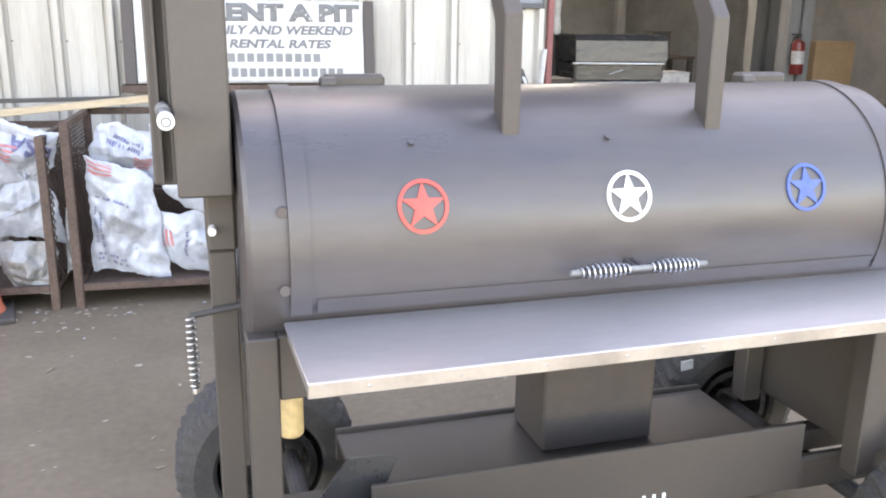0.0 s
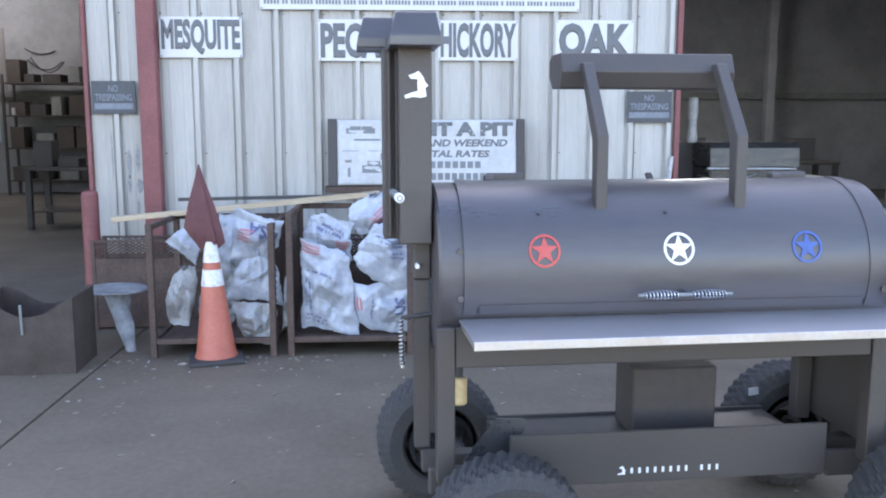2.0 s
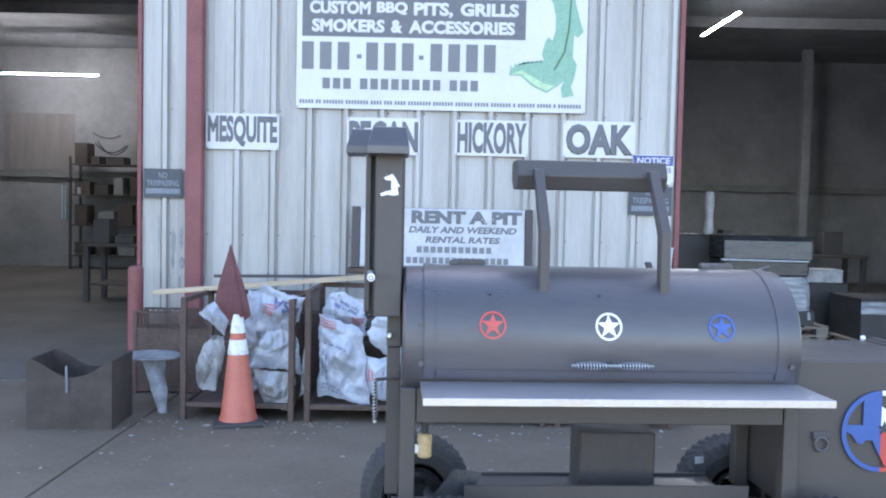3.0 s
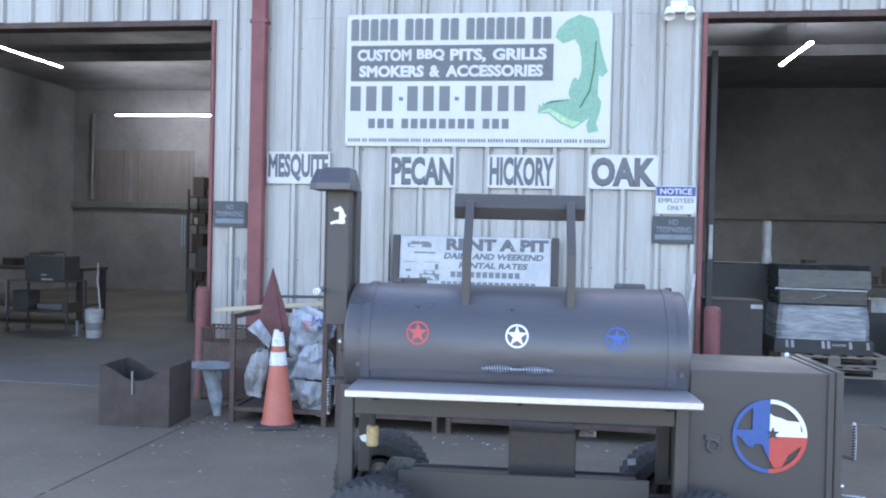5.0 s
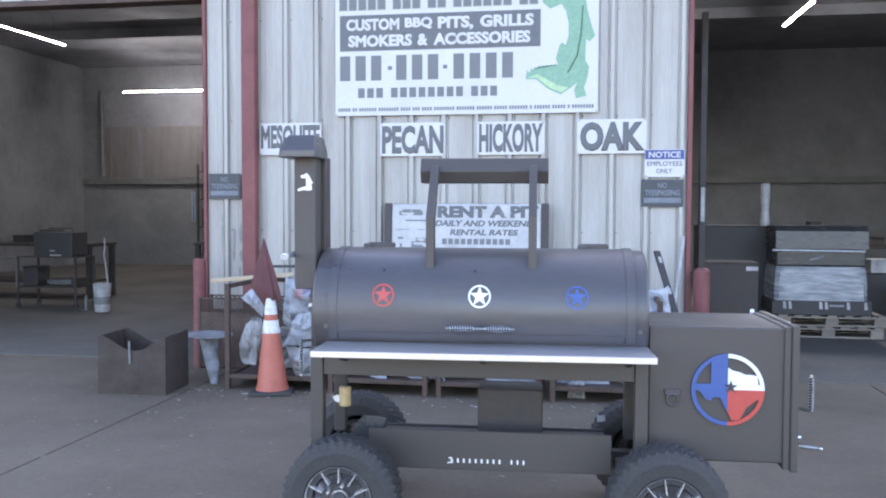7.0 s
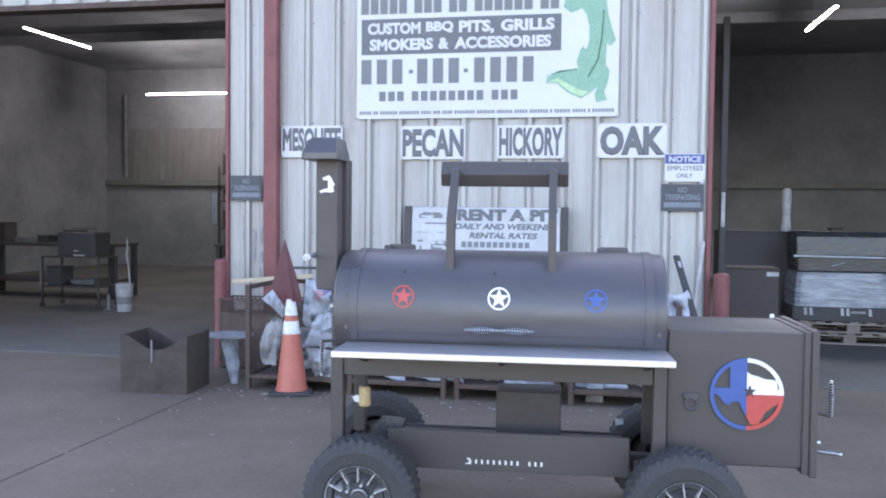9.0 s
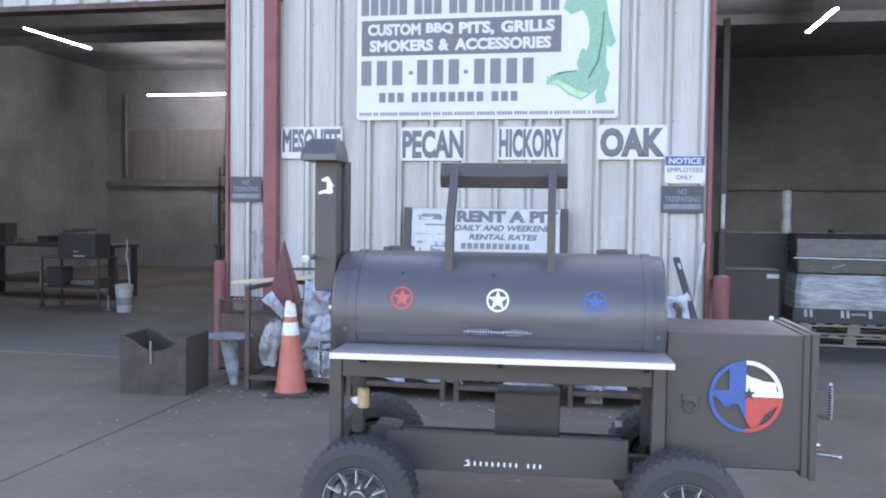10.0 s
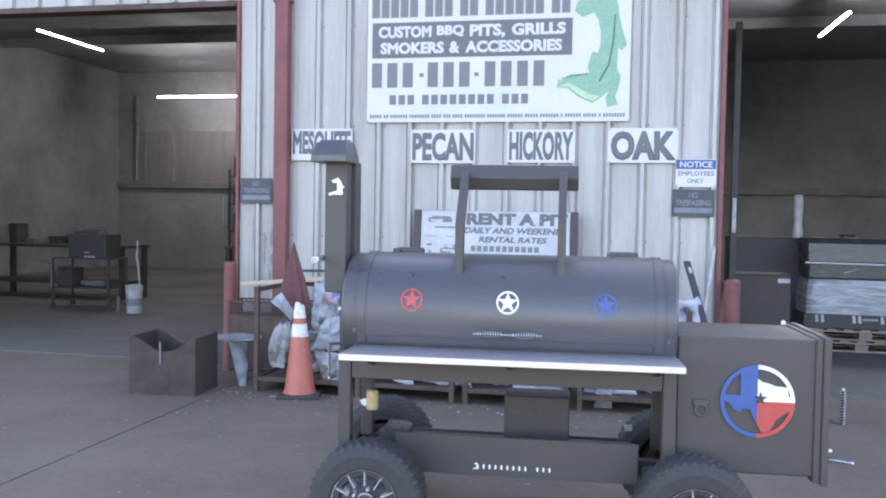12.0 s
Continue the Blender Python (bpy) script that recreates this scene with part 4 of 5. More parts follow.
# sheeting screws, too many and small to pick apart
bm = bmesh.new()
for k in range(-8, 7):
    for zz in (0.35, 1.28, 2.33, 3.28):
        xx = RIB0 + RIB * k + 0.048
        if -2.25 < xx < 2.2:
            rod((xx, WALL_Y - 0.0005, zz), (xx, WALL_Y - 0.006, zz), 0.006, 6, bm=bm)
tagged(part("sheeting_screws", bm, M_DARK), "small dark sheeting screws in the wall", "screws", "", "stuff")

# ---------------------------------------------------------------- firewood racks and bags
RY0, RY1 = 4.48, 5.22


def expanded(a0, a1, z0, z1, put, step=0.046, rise=0.5, half=0.0032):
    """Diamond mesh of flat diagonal strands between a0..a1 and z0..z1; put gives the place of (along, up, off)."""
    bm = bmesh.new()
    h = (z1 - z0) / rise
    k = a0 - h
    while k < a1:
        for s in (0, 1):
            # a strand rising from (k, z0) to (k + h, z1), mirrored for s = 1, cut to the panel
            p0, p1 = max(k, a0), min(k + h, a1)
            if p1 - p0 < 0.01:
                continue
            q0, q1 = z0 + (p0 - k) * rise, z0 + (p1 - k) * rise
            if s:
                p0, p1 = a0 + a1 - p0, a0 + a1 - p1
            o = 0.0015 if s else -0.0015
            v = [[bm.verts.new(put(p, q + e, o + t)) for e in (-half, half) for t in (-0.0014, 0.0014)] for p, q in ((p0, q0), (p1, q1))]
            for x, y in ((0, 1), (1, 3), (3, 2), (2, 0)):
                bm.faces.new((v[0][x], v[0][y], v[1][y], v[1][x]))
        k += step
    return bm


def rack(x0, x1, top, meshed=(0, 1)):
    ob = thing("steel_rack", pose(x0, RY0, 0), "rusty brown steel rack holding bags of wood", "rack", "firewood racks")
    w, d = x1 - x0, RY1 - RY0
    for a in (0.0, w - 0.04):
        for b in (0.0, d - 0.04):
            part("post", box(a, a + 0.04, b, b + 0.04, 0.0, top, 0.003), M_RUST, ob)
    for a in [(0.006, w - 0.012)[i] for i in meshed]:
        part("side_mesh", expanded(0.041, d - 0.041, 0.127, top - 0.042, lambda p, q, o, a=a: (a + 0.003 + o, p, q), 0.06, 0.7, 0.005), M_RUST, ob, "rusty expanded metal side")
    for zz in (0.09, top - 0.04):
        if zz < 0.5:
            part("rail", box(0.041, w - 0.041, 0.004, 0.036, zz, zz + 0.036, 0.003), M_RUST, ob)
        part("rail", box(0.041, w - 0.041, d - 0.036, d - 0.004, zz, zz + 0.036, 0.003), M_RUST, ob)
        for a in (0.004, w - 0.036):
            part("rail", box(a, a + 0.032, 0.041, d - 0.041, zz, zz + 0.036, 0.003), M_RUST, ob)
    part("deck", box(0.041, w - 0.041, 0.041, d - 0.041, 0.100, 0.108), M_RUST, ob)
    part("mid_rail", box(0.041, w - 0.041, d - 0.036, d - 0.004, 0.44, 0.47, 0.003), M_RUST, ob)


def mesh_crate(x0, x1, y0, y1):
    """A low steel crate: closed sides below, a band of expanded mesh round the top."""
    ob = thing("mesh_crate", pose(x0, y0, 0), "low rusty steel crate with a mesh band round its top", "crate", "mesh crates")
    w, d = x1 - x0, y1 - y0
    for a in (0.0, w - 0.03):
        for b in (0.0, d - 0.03):
            part("post", box(a, a + 0.03, b, b + 0.03, 0.0, 0.665, 0.003), M_RUST, ob)
    for b in (0.004, d - 0.010):
        part("side_sheet", box(0.031, w - 0.031, b, b + 0.006, 0.02, 0.530, 0.001), M_RUST, ob)
        part("mesh_panel", expanded(0.031, w - 0.031, 0.531, 0.648, lambda p, q, o, b=b: (p, b + 0.006 + o, q)), M_RUST, ob, "rusty expanded metal mesh")
        part("rail", box(0.031, w - 0.031, b, b + 0.012, 0.649, 0.665, 0.001), M_RUST, ob)
    for a in (0.004, w - 0.010):
        part("side_sheet", box(a, a + 0.006, 0.031, d - 0.031, 0.02, 0.530, 0.001), M_RUST, ob)
        part("mesh_panel", expanded(0.031, d - 0.031, 0.531, 0.648, lambda p, q, o, a=a: (a + 0.003 + o, p, q)), M_RUST, ob, "rusty expanded metal mesh")
    return ob


mesh_crate(-2.20, -1.06, 5.30, 5.58)
mesh_crate(-1.02, 0.12, 5.30, 5.58)


rack(-1.57, -0.765, 0.87, (1,))
rack(-0.69, 0.125, 0.94)
rack(0.195, 1.02, 0.80)
rack(1.09, 1.93, 0.80)


def bag(quad, y, depth, seed, material, neck=0.0, marks="", label="", ear=0.0):
    """A stuffed plastic bag between four corners (x, z): low left, low right, top right, top left. Two sheets with flat facets,
    sharp folds and pinched corners; with a neck, a gathered top."""
    cx, cz = sum(p[0] for p in quad) / 4, sum(p[1] for p in quad) / 4
    bl, br, tr, tl = [Vector((p[0] - cx, 0, p[1] - cz)) for p in quad]
    w, h = ((br - bl).length + (tr - tl).length) / 4, ((tl - bl).length + (tr - br).length) / 4
    ob = thing("wood_bag", pose(cx, y, cz), label or "white plastic bag of wood chunks in the rack", "bag", "bags of wood")
    rb = random.Random(seed * 7 + 1)
    facets = [(rb.uniform(0, 2 * math.pi), rb.uniform(0.60, 1.0), rb.uniform(0.4, 1.15)) for _ in range(14)]
    creases = [(rb.uniform(0, math.pi), fq * rb.uniform(0.8, 1.25), rb.random()) for fq in (3.0, 4.5, 6.5, 10.0, 17.0)]
    tips = {(i, j): rb.choice((-0.26, -0.10, 0.10, 0.20)) for i in (False, True) for j in (False, True)}

    def face(a, b, side):
        p = ((1 - a) * (1 - b) * bl + (1 + a) * (1 - b) * br + (1 + a) * (1 + b) * tr + (1 - a) * (1 + b) * tl) / 4
        swell = Vector((a * w * 0.05 * (1 - b * b), 0, b * h * 0.05 * (1 - a * a)))
        rough = Vector((noise.noise(Vector((a * 1.9 + seed, b * 2.3, 0.3))), 0, noise.noise(Vector((a * 2.3, b * 1.9 + seed, 5.1)))))
        fine = Vector((noise.noise(Vector((a * 6 + seed, b * 7, 9.3))), 0, noise.noise(Vector((a * 7, b * 6 + seed, 7.7)))))
        p = p * (1 + tips[a > 0, b > 0] * abs(a * b) ** (3 if tips[a > 0, b > 0] > 0 else 1.5)) + swell + rough * 0.10 * min(w, h) + fine * 0.05 * min(w, h)
        p.x *= 1.0 - neck * max(0.0, b - 0.3) ** 1.1
        t = (max(0.0, 1 - abs(a) ** 2.3) * max(0.0, 1 - abs(b) ** 2.3)) ** 0.62
        top = min([1.0] + [o - k * (math.cos(g + 0.7 * side) * a + math.sin(g + 0.7 * side) * b) for g, o, k in facets])
        f = 0.0
        for i, (ang, fq, ph) in enumerate(creases):
            warp = 0.09 * noise.noise(Vector((p.x * 4 + seed, p.z * 4, i * 3.1 + side)))
            on = min(1.0, max(0.0, 0.35 + 2.2 * noise.noise(Vector((p.x * 5, p.z * 5 + seed, i * 5.7 + side)))))
            q = (p.x * math.cos(ang) + p.z * math.sin(ang) + warp) * fq + ph
            f += on * (0.24 / fq) * (abs(q % 1.0 - 0.5) * 2 - 0.5)
        p.y = side * t * (depth * max(0.25, top) * (1 - 0.6 * neck * max(0.0, b - 0.4)) + f)
        return p

    n, k = 46, 52
    bm = bmesh.new()
    g = {}
    for s in (-1, 1):
        for i in range(n + 1):
            for j in range(k + 1):
                a, b = 2 * i / n - 1, 2 * j / k - 1
                rim = i in (0, n) or j in (0, k)
                g[s, i, j] = g[-1, i, j] if rim and s == 1 else bm.verts.new(face(a, b, s))
        for i in range(n):
            for j in range(k):
                q = (g[s, i, j], g[s, i + 1, j], g[s, i + 1, j + 1], g[s, i, j + 1])
                bm.faces.new(q if s < 0 else q[::-1])
    part("sack", bm, material, ob, smooth=True)
    if ear:
        # the loose end gathered above the tie
        bm = bmesh.new()
        top = face(0.0, 0.97, -1)
        rows = []
        for j in range(7):
            u = j / 6
            rows.append([bm.verts.new((top.x + ear * (0.25 + 0.75 * u ** 0.8) * (i / 9 - 1) * (1 + 0.3 * noise.noise(Vector((i * 0.9, u * 2, seed)))) + 0.3 * ear * u, top.y + 0.07 * u * noise.noise(Vector((i * 0.8, seed, u))) - 0.01, top.z - 0.02 + ear * 0.8 * u * (1 + 0.9 * noise.noise(Vector((i * 0.55, seed, 2.0)))))) for i in range(19)])
        for p, q in zip(rows, rows[1:]):
            for i in range(18):
                bm.faces.new((p[i], p[i + 1], q[i + 1], q[i]))
        flap = part("gathered_end", bm, material, ob)
        flap.modifiers.new("thick", "SOLIDIFY").thickness = 0.002

    def lay(bm2, material2, turn=0.0, at=(0.0, 0.0)):
        """Lays a flat print, drawn round (0, 0), onto the bag's front at that place in half widths and heights."""
        bmesh.ops.subdivide_edges(bm2, edges=[e for e in bm2.edges if e.calc_length() > 0.02], cuts=2)
        ct, st = math.cos(radians(turn)), math.sin(radians(turn))
        for v in bm2.verts:
            x, z = ct * v.co.x - st * v.co.z + at[0] * w, st * v.co.x + ct * v.co.z + at[1] * h
            p = face(max(-0.96, min(0.96, x / w)), max(-0.96, min(0.96, z / h)), -1)
            v.co = (p.x, p.y - 0.004 + v.co.y * 0.5, p.z)
        part("print", bm2, material2, ob)

    def word(text, wd, ht, material2, turn, at):
        lay(shift(letters(text, wd, ht, 0.002, 0.03), -wd / 2, 0, -ht / 2), material2, turn, at)

    def rows_of_text(turn, at, rows, wide, step=0.026, ht=0.011):
        for i in range(rows):
            x, end = -wide / 2 * rb.uniform(0.6, 1.0), wide / 2 * rb.uniform(0.5, 1.0)
            while x < end:
                c = rb.uniform(0.005, 0.011)
                lay(box(x, x + c, -0.002, 0, -step * i, -step * i + ht), M_BAGBLUE, turn, at)
                x += c + (0.004 if rb.random() < 0.8 else 0.016)

    def stripes(turn, at, wide=0.11):
        for i in range(4):
            lay(prism([(-wide / 2, 0.020 * i), (wide / 2, 0.020 * i + 0.018), (wide / 2, 0.020 * i + 0.028), (-wide / 2, 0.020 * i + 0.010)], -0.002, 0), M_BAGRED, turn, at)

    if marks == "upside_down":
        word("USA", 0.19, 0.075, M_BAGBLUE, 172, (0.22, 0.30))
        stripes(160, (-0.42, 0.35), 0.09)
    elif marks == "main":
        word("US", 0.10, 0.045, M_BAGBLUE, -6, (0.25, 0.62))
        rows_of_text(-9, (0.20, 0.34), 2, 0.30)
        rows_of_text(-9, (0.30, 0.02), 2, 0.10)
    elif marks == "sideways":
        word("US", 0.10, 0.06, M_BAGBLUE, 88, (0.30, 0.15))
        rows_of_text(86, (-0.45, 0.0), 1, 0.20)
        rows_of_text(80, (0.68, 0.05), 2, 0.18)
        stripes(85, (-0.72, 0.20), 0.08)
    elif marks == "tall":
        stripes(-14, (-0.70, 0.72), 0.12)
        rows_of_text(-4, (-0.35, 0.34), 1, 0.20)
        rows_of_text(88, (-0.80, -0.20), 2, 0.28)
        rows_of_text(-6, (-0.45, -0.78), 2, 0.16)
    elif marks == "script":
        rows_of_text(-10, (0.15, 0.40), 2, 0.20, 0.03, 0.018)
        stripes(-8, (0.55, -0.55), 0.08)
    elif marks == "stripes":
        stripes(15, (0.1, -0.5), 0.12)
        rows_of_text(25, (0.3, -0.2), 1, 0.12)
    elif marks == "text":
        rows_of_text(0, (0.0, 0.2), 3, 0.2)
    return ob


M_BAGBLUE = mat("dark_blue_bag_print", (0.14, 0.15, 0.26), 0.5, scale=20, bump=0)
M_BAGRED = mat("faded_red_bag_print", (0.45, 0.14, 0.15), 0.5, other=(0.6, 0.35, 0.35), scale=20, bump=0)
DIRT = "dusty clear plastic bag of wood chunks in the rack"
bag(((-1.52, 0.20), (-1.35, 0.20), (-1.25, 0.60), (-1.45, 0.54)), 4.60, 0.09, 1, M_BAGDIRTY, 0.35, "", DIRT, 0.04)
bag(((-1.47, 0.74), (-1.30, 0.60), (-1.25, 0.72), (-1.36, 0.85)), 4.62, 0.05, 2, M_BAG, 0.2, "", "", 0.03)
bag(((-1.34, 0.11), (-1.06, 0.11), (-1.08, 0.48), (-1.32, 0.46)), 4.88, 0.10, 3, M_BAGDIRTY, 0.2, "", DIRT)
bag(((-1.20, 0.48), (-0.98, 0.50), (-0.98, 0.90), (-1.18, 0.88)), 4.84, 0.10, 4, M_BAG, 0.2)
bag(((-1.06, 0.63), (-0.77, 0.64), (-0.73, 0.86), (-1.00, 0.94)), 4.62, 0.10, 5, M_BAG, 0.0, "upside_down")
bag(((-1.09, 0.37), (-0.755, 0.34), (-0.75, 0.64), (-0.99, 0.66)), 4.63, 0.12, 6, M_BAG, 0.35, "", "", 0.06)
bag(((-1.00, 0.09), (-0.82, 0.08), (-0.745, 0.34), (-1.05, 0.34)), 4.55, 0.10, 7, M_BAGDIRTY, 0.1, "", DIRT)
bag(((-0.61, 0.62), (-0.29, 0.60), (-0.29, 0.83), (-0.56, 0.95)), 4.72, 0.10, 8, M_BAG, 0.0, "script")
bag(((-0.585, 0.20), (-0.25, 0.10), (-0.29, 0.66), (-0.60, 0.73)), 4.61, 0.13, 9, M_BAG, 0.0, "tall")
bag(((-0.24, 0.74), (0.10, 0.85), (0.03, 1.10), (-0.32, 0.95)), 4.74, 0.12, 10, M_BAG, 0.0, "stripes", "", 0.05)
bag(((-0.32, 0.54), (0.19, 0.37), (0.11, 0.87), (-0.13, 0.86)), 4.62, 0.13, 11, M_BAG, 0.0, "main")
bag(((-0.26, 0.12), (0.20, 0.13), (0.19, 0.44), (-0.26, 0.44)), 4.63, 0.13, 12, M_BAG, 0.0, "sideways")
bag(((-0.735, 0.18), (-0.69, 0.18), (-0.70, 0.50), (-0.72, 0.50)), 4.60, 0.03, 13, M_BAGDIRTY, 0.3, "", DIRT)
for i, (x0, x1, z0, z1) in enumerate(((0.25, 0.62, 0.11, 0.42), (0.58, 0.97, 0.11, 0.40), (0.28, 0.95, 0.36, 0.66), (1.15, 1.52, 0.11, 0.40), (1.48, 1.88, 0.11, 0.42), (1.2, 1.8, 0.36, 0.68))):
    d = (-1) ** i * 0.03
    bag(((x0, z0 + d), (x1, z0), (x1 - 0.03, z1), (x0 + 0.02, z1 - d)), 4.72, 0.13, 20 + i, M_BAG, 0.15, "text" if i % 2 else "main")
bag(((1.78, 0.40), (2.04, 0.42), (2.01, 0.84), (1.81, 0.83)), 4.92, 0.11, 31, M_BAG, 0.3, "text")
bag(((1.225, 0.002), (1.345, 0.002), (1.365, 0.150), (1.225, 0.160)), 4.66, 0.05, 33, M_BAGDIRTY, 0.3, "", "small grey plastic bag lying under the rack")

# boards lying over the racks
ob = tagged(part("pine_board", box(-0.86, 1.02, -0.045, 0.045, -0.018, 0.018, 0.003), M_WOOD), "pale raw pine board lying across the racks", "board")
ob.matrix_world = pose(-1.115, 5.15, 0.915, 0, -5.2, 2)
ob = tagged(part("steel_bar", box(-0.75, 0.75, -0.012, 0.012, -0.012, 0.012, 0.002), M_DARK), "thin dark steel bar lying behind the board", "bar")
ob.matrix_world = pose(-0.80, 5.28, 0.975, 0, -1.0, 0)

# level and planks leaning at the wall's end
ob = thing("spirit_level", look((1.955, 5.50, 1.13), (2.14, 5.12, 0.45), 0) @ pose(0, 0, 0, 180, 0, 8), "dark spirit level leaning against the wall", "level")
part("beam", box(-0.030, 0.030, -0.012, 0.012, 0.0, 0.75, 0.002), M_DARK, ob)
for zz in (0.06, 0.36, 0.66):
    part("window", box(-0.016, 0.016, -0.0135, 0.0135, zz, zz + 0.06, 0.002), M_OLDWHITE, ob)
ob = tagged(part("leaning_strip", rod((2.05, 5.55, 0.0), (2.20, 5.69, 1.25), 0.016, 8), M_OLDWHITE), "pale strip leaning against the wall", "strip")

# ---------------------------------------------------------------- cone with a maroon cloth, stand, trough, bollards
ob = thing("traffic_cone", pose(-1.140, 4.43, 0, 0, -0.8, 14), "orange traffic cone with white collars on a black base", "traffic cone")
bm = box(-0.17, 0.17, -0.17, 0.17, 0.0, 0.03, 0.012, seg=2)
part("base", bm, M_RUBBER, ob)
part("body", lathe([(0.135, 0.031), (0.13, 0.045), (0.122, 0.06), (0.040, 0.72), (0.032, 0.775), (0.026, 0.775), (0.026, 0.74)], 40, None), M_ORANGE, ob, "orange plastic body", True)


def cone_r(z):
    return 0.122 - (z - 0.06) * 0.082 / 0.66


for z0, z1 in ((0.488, 0.592), (0.638, 0.768)):
    part("collar", lathe([(cone_r(z0) + 0.001, z0), (cone_r(z0) + 0.003, z0), (cone_r(z1) + 0.003 if z1 < 0.75 else 0.0365, z1), (cone_r(z1) + 0.001 if z1 < 0.75 else 0.0345, z1)], 40, None, close=True), M_REFLECT, ob, "white reflective collar", True)
bm = bmesh.new()
prof = [(0.70, 0.022), (0.74, 0.045), (0.80, 0.082), (0.86, 0.112), (0.92, 0.104), (1.0, 0.078), (1.1, 0.046), (1.2, 0.016), (1.25, 0.004)]
rings = []
for z, r in prof:
    ring = []
    for i in range(28):
        a = 2 * math.pi * i / 28
        fold = 1 + 0.16 * math.sin(7 * a + 9 * z) + 0.10 * noise.noise(Vector((math.cos(a) * 2, math.sin(a) * 2, z * 6)))
        ring.append(bm.verts.new((r * fold * math.cos(a) + (z - 0.7) * -0.045 - 0.02, 0.55 * r * fold * math.sin(a), z - 0.10 * (0.5 + 0.5 * math.cos(a)) * (r / 0.11) * (1 if z < 0.95 else 0.3))))
    rings.append(ring)
for a, b in zip(rings, rings[1:]):
    for i in range(28):
        bm.faces.new((a[i], a[(i + 1) % 28], b[(i + 1) % 28], b[i]))
bm.faces.new(rings[0][::-1]), bm.faces.new(rings[-1])
ob = tagged(part("folded_flag", bm, M_MAROON, None, smooth=True), "folded maroon cloth flag standing in the cone", "flag")
ob.matrix_world = pose(-1.165, 4.44, 0.0)

ob = thing("round_stand", pose(0, 0, 0), "chalky white stand with a round top plate", "stand")
part("top_plate", lathe([(0.0, 0.372), (0.197, 0.376), (0.212, 0.379), (0.212, 0.386), (0.206, 0.390), (0.182, 0.386), (0.0, 0.384)], 40, Matrix.Translation((-1.911, 4.893, 0.0)) @ Matrix.Rotation(0.02, 4, "Y")), M_STAND, ob, smooth=True)
bm = bmesh.new()
rings = []
for j in range(15):
    t = j / 14
    c = Vector((-1.90, 4.88, 0.372)).lerp(Vector((-1.755, 4.68, 0.0)), t)
    r = 0.085 * (1 - t) + 0.034 * t
    rings.append([bm.verts.new(c + Vector((r * math.cos(a) * (1 + 0.22 * noise.noise(Vector((math.cos(a) * 2, math.sin(a) * 2, t * 4)))), 0.7 * r * math.sin(a), 0))) for a in [2 * math.pi * i / 24 for i in range(24)]])
for a, b in zip(rings, rings[1:]):
    for i in range(24):
        bm.faces.new((a[i], a[(i + 1) % 24], b[(i + 1) % 24], b[i]))
bm.faces.new(rings[0][::-1]), bm.faces.new(rings[-1])
part("tapered_leg", bm, M_STAND, ob, smooth=True)

ob = thing("steel_trough", pose(-2.49, 4.13, 0, 0, 0, 3), "dark rusty steel box with a notched front", "trough")
for v0, v1 in ((0.0, 0.010), (0.43, 0.44)):
    part("end_plate", prism([(0, 0), (0.565, 0), (0.565, 0.468), (0.54, 0.47), (0.47, 0.415), (0.39, 0.368), (0.31, 0.352), (0.25, 0.356), (0.19, 0.385), (0.11, 0.435), (0.03, 0.472), (0, 0.468)], v0, v1), M_TROUGH, ob)
for a, b in ((0.0, 0.010), (0.555, 0.565)):
    part("side_plate", box(a, b, 0.0105, 0.4295, 0.0, 0.466, 0.001), M_TROUGH, ob)
part("bottom_plate", box(0.0105, 0.5545, 0.0105, 0.4295, 0.0, 0.010), M_TROUGH, ob)
part("rod", rod((0.272, -0.009, 0.25), (0.268, -0.009, 0.43), 0.008, 8), M_GREYMET, ob)
for x, y, top, r in ((-2.207, 5.369, 1.016, 0.060), (2.345, 5.58, 0.975, 0.070)):
    ob = thing("bollard", pose(x, y, 0), "worn red steel pipe bollard beside the bay door", "bollard", "bollards")
    part("pipe", rod((0, 0, 0), (0, 0, top - 0.02), r, 24), M_RUSTRED, ob, smooth=True)
    part("cap", lathe([(r, top - 0.019), (r * 0.9, top - 0.003), (r * 0.5, top + 0.008), (0.0, top + 0.01)], 24), M_RUSTRED, ob, smooth=True)

# dry bits on the ground, too many to count
bm = bmesh.new()
rnd = random.Random(11)
for i in range(270):
    if i < 60:
        x, y = rnd.uniform(-2.3, 0.3), rnd.triangular(4.2, 4.62, 4.46)
    elif i < 215:
        x, y = rnd.uniform(-3.4, 1.9), min(4.46, rnd.triangular(2.2, 4.6, 4.3))
    else:
        x, y = rnd.uniform(-4.0, 3.0), rnd.uniform(0.3, 4.4)
    s = rnd.uniform(0.006, 0.02) * (1.8 if rnd.random() < 0.1 else 1)
    m = Matrix.Translation((x, y, 0.002)) @ Matrix.Rotation(rnd.uniform(0, 6.3), 4, "Z") @ Matrix.Rotation(rnd.uniform(-0.3, 0.3), 4, "X")
    prism([(-s, -0.3 * s), (0.2 * s, -0.5 * s), (s, -0.1 * s), (0.5 * s, 0.45 * s), (-0.6 * s, 0.35 * s)], 0.0, 0.002, "z", bm, m)
tagged(part("litter", bm, M_LEAF), "scattered dry leaf bits and paper scraps", "litter", "", "stuff")
bm = bmesh.new()
rnd = random.Random(12)
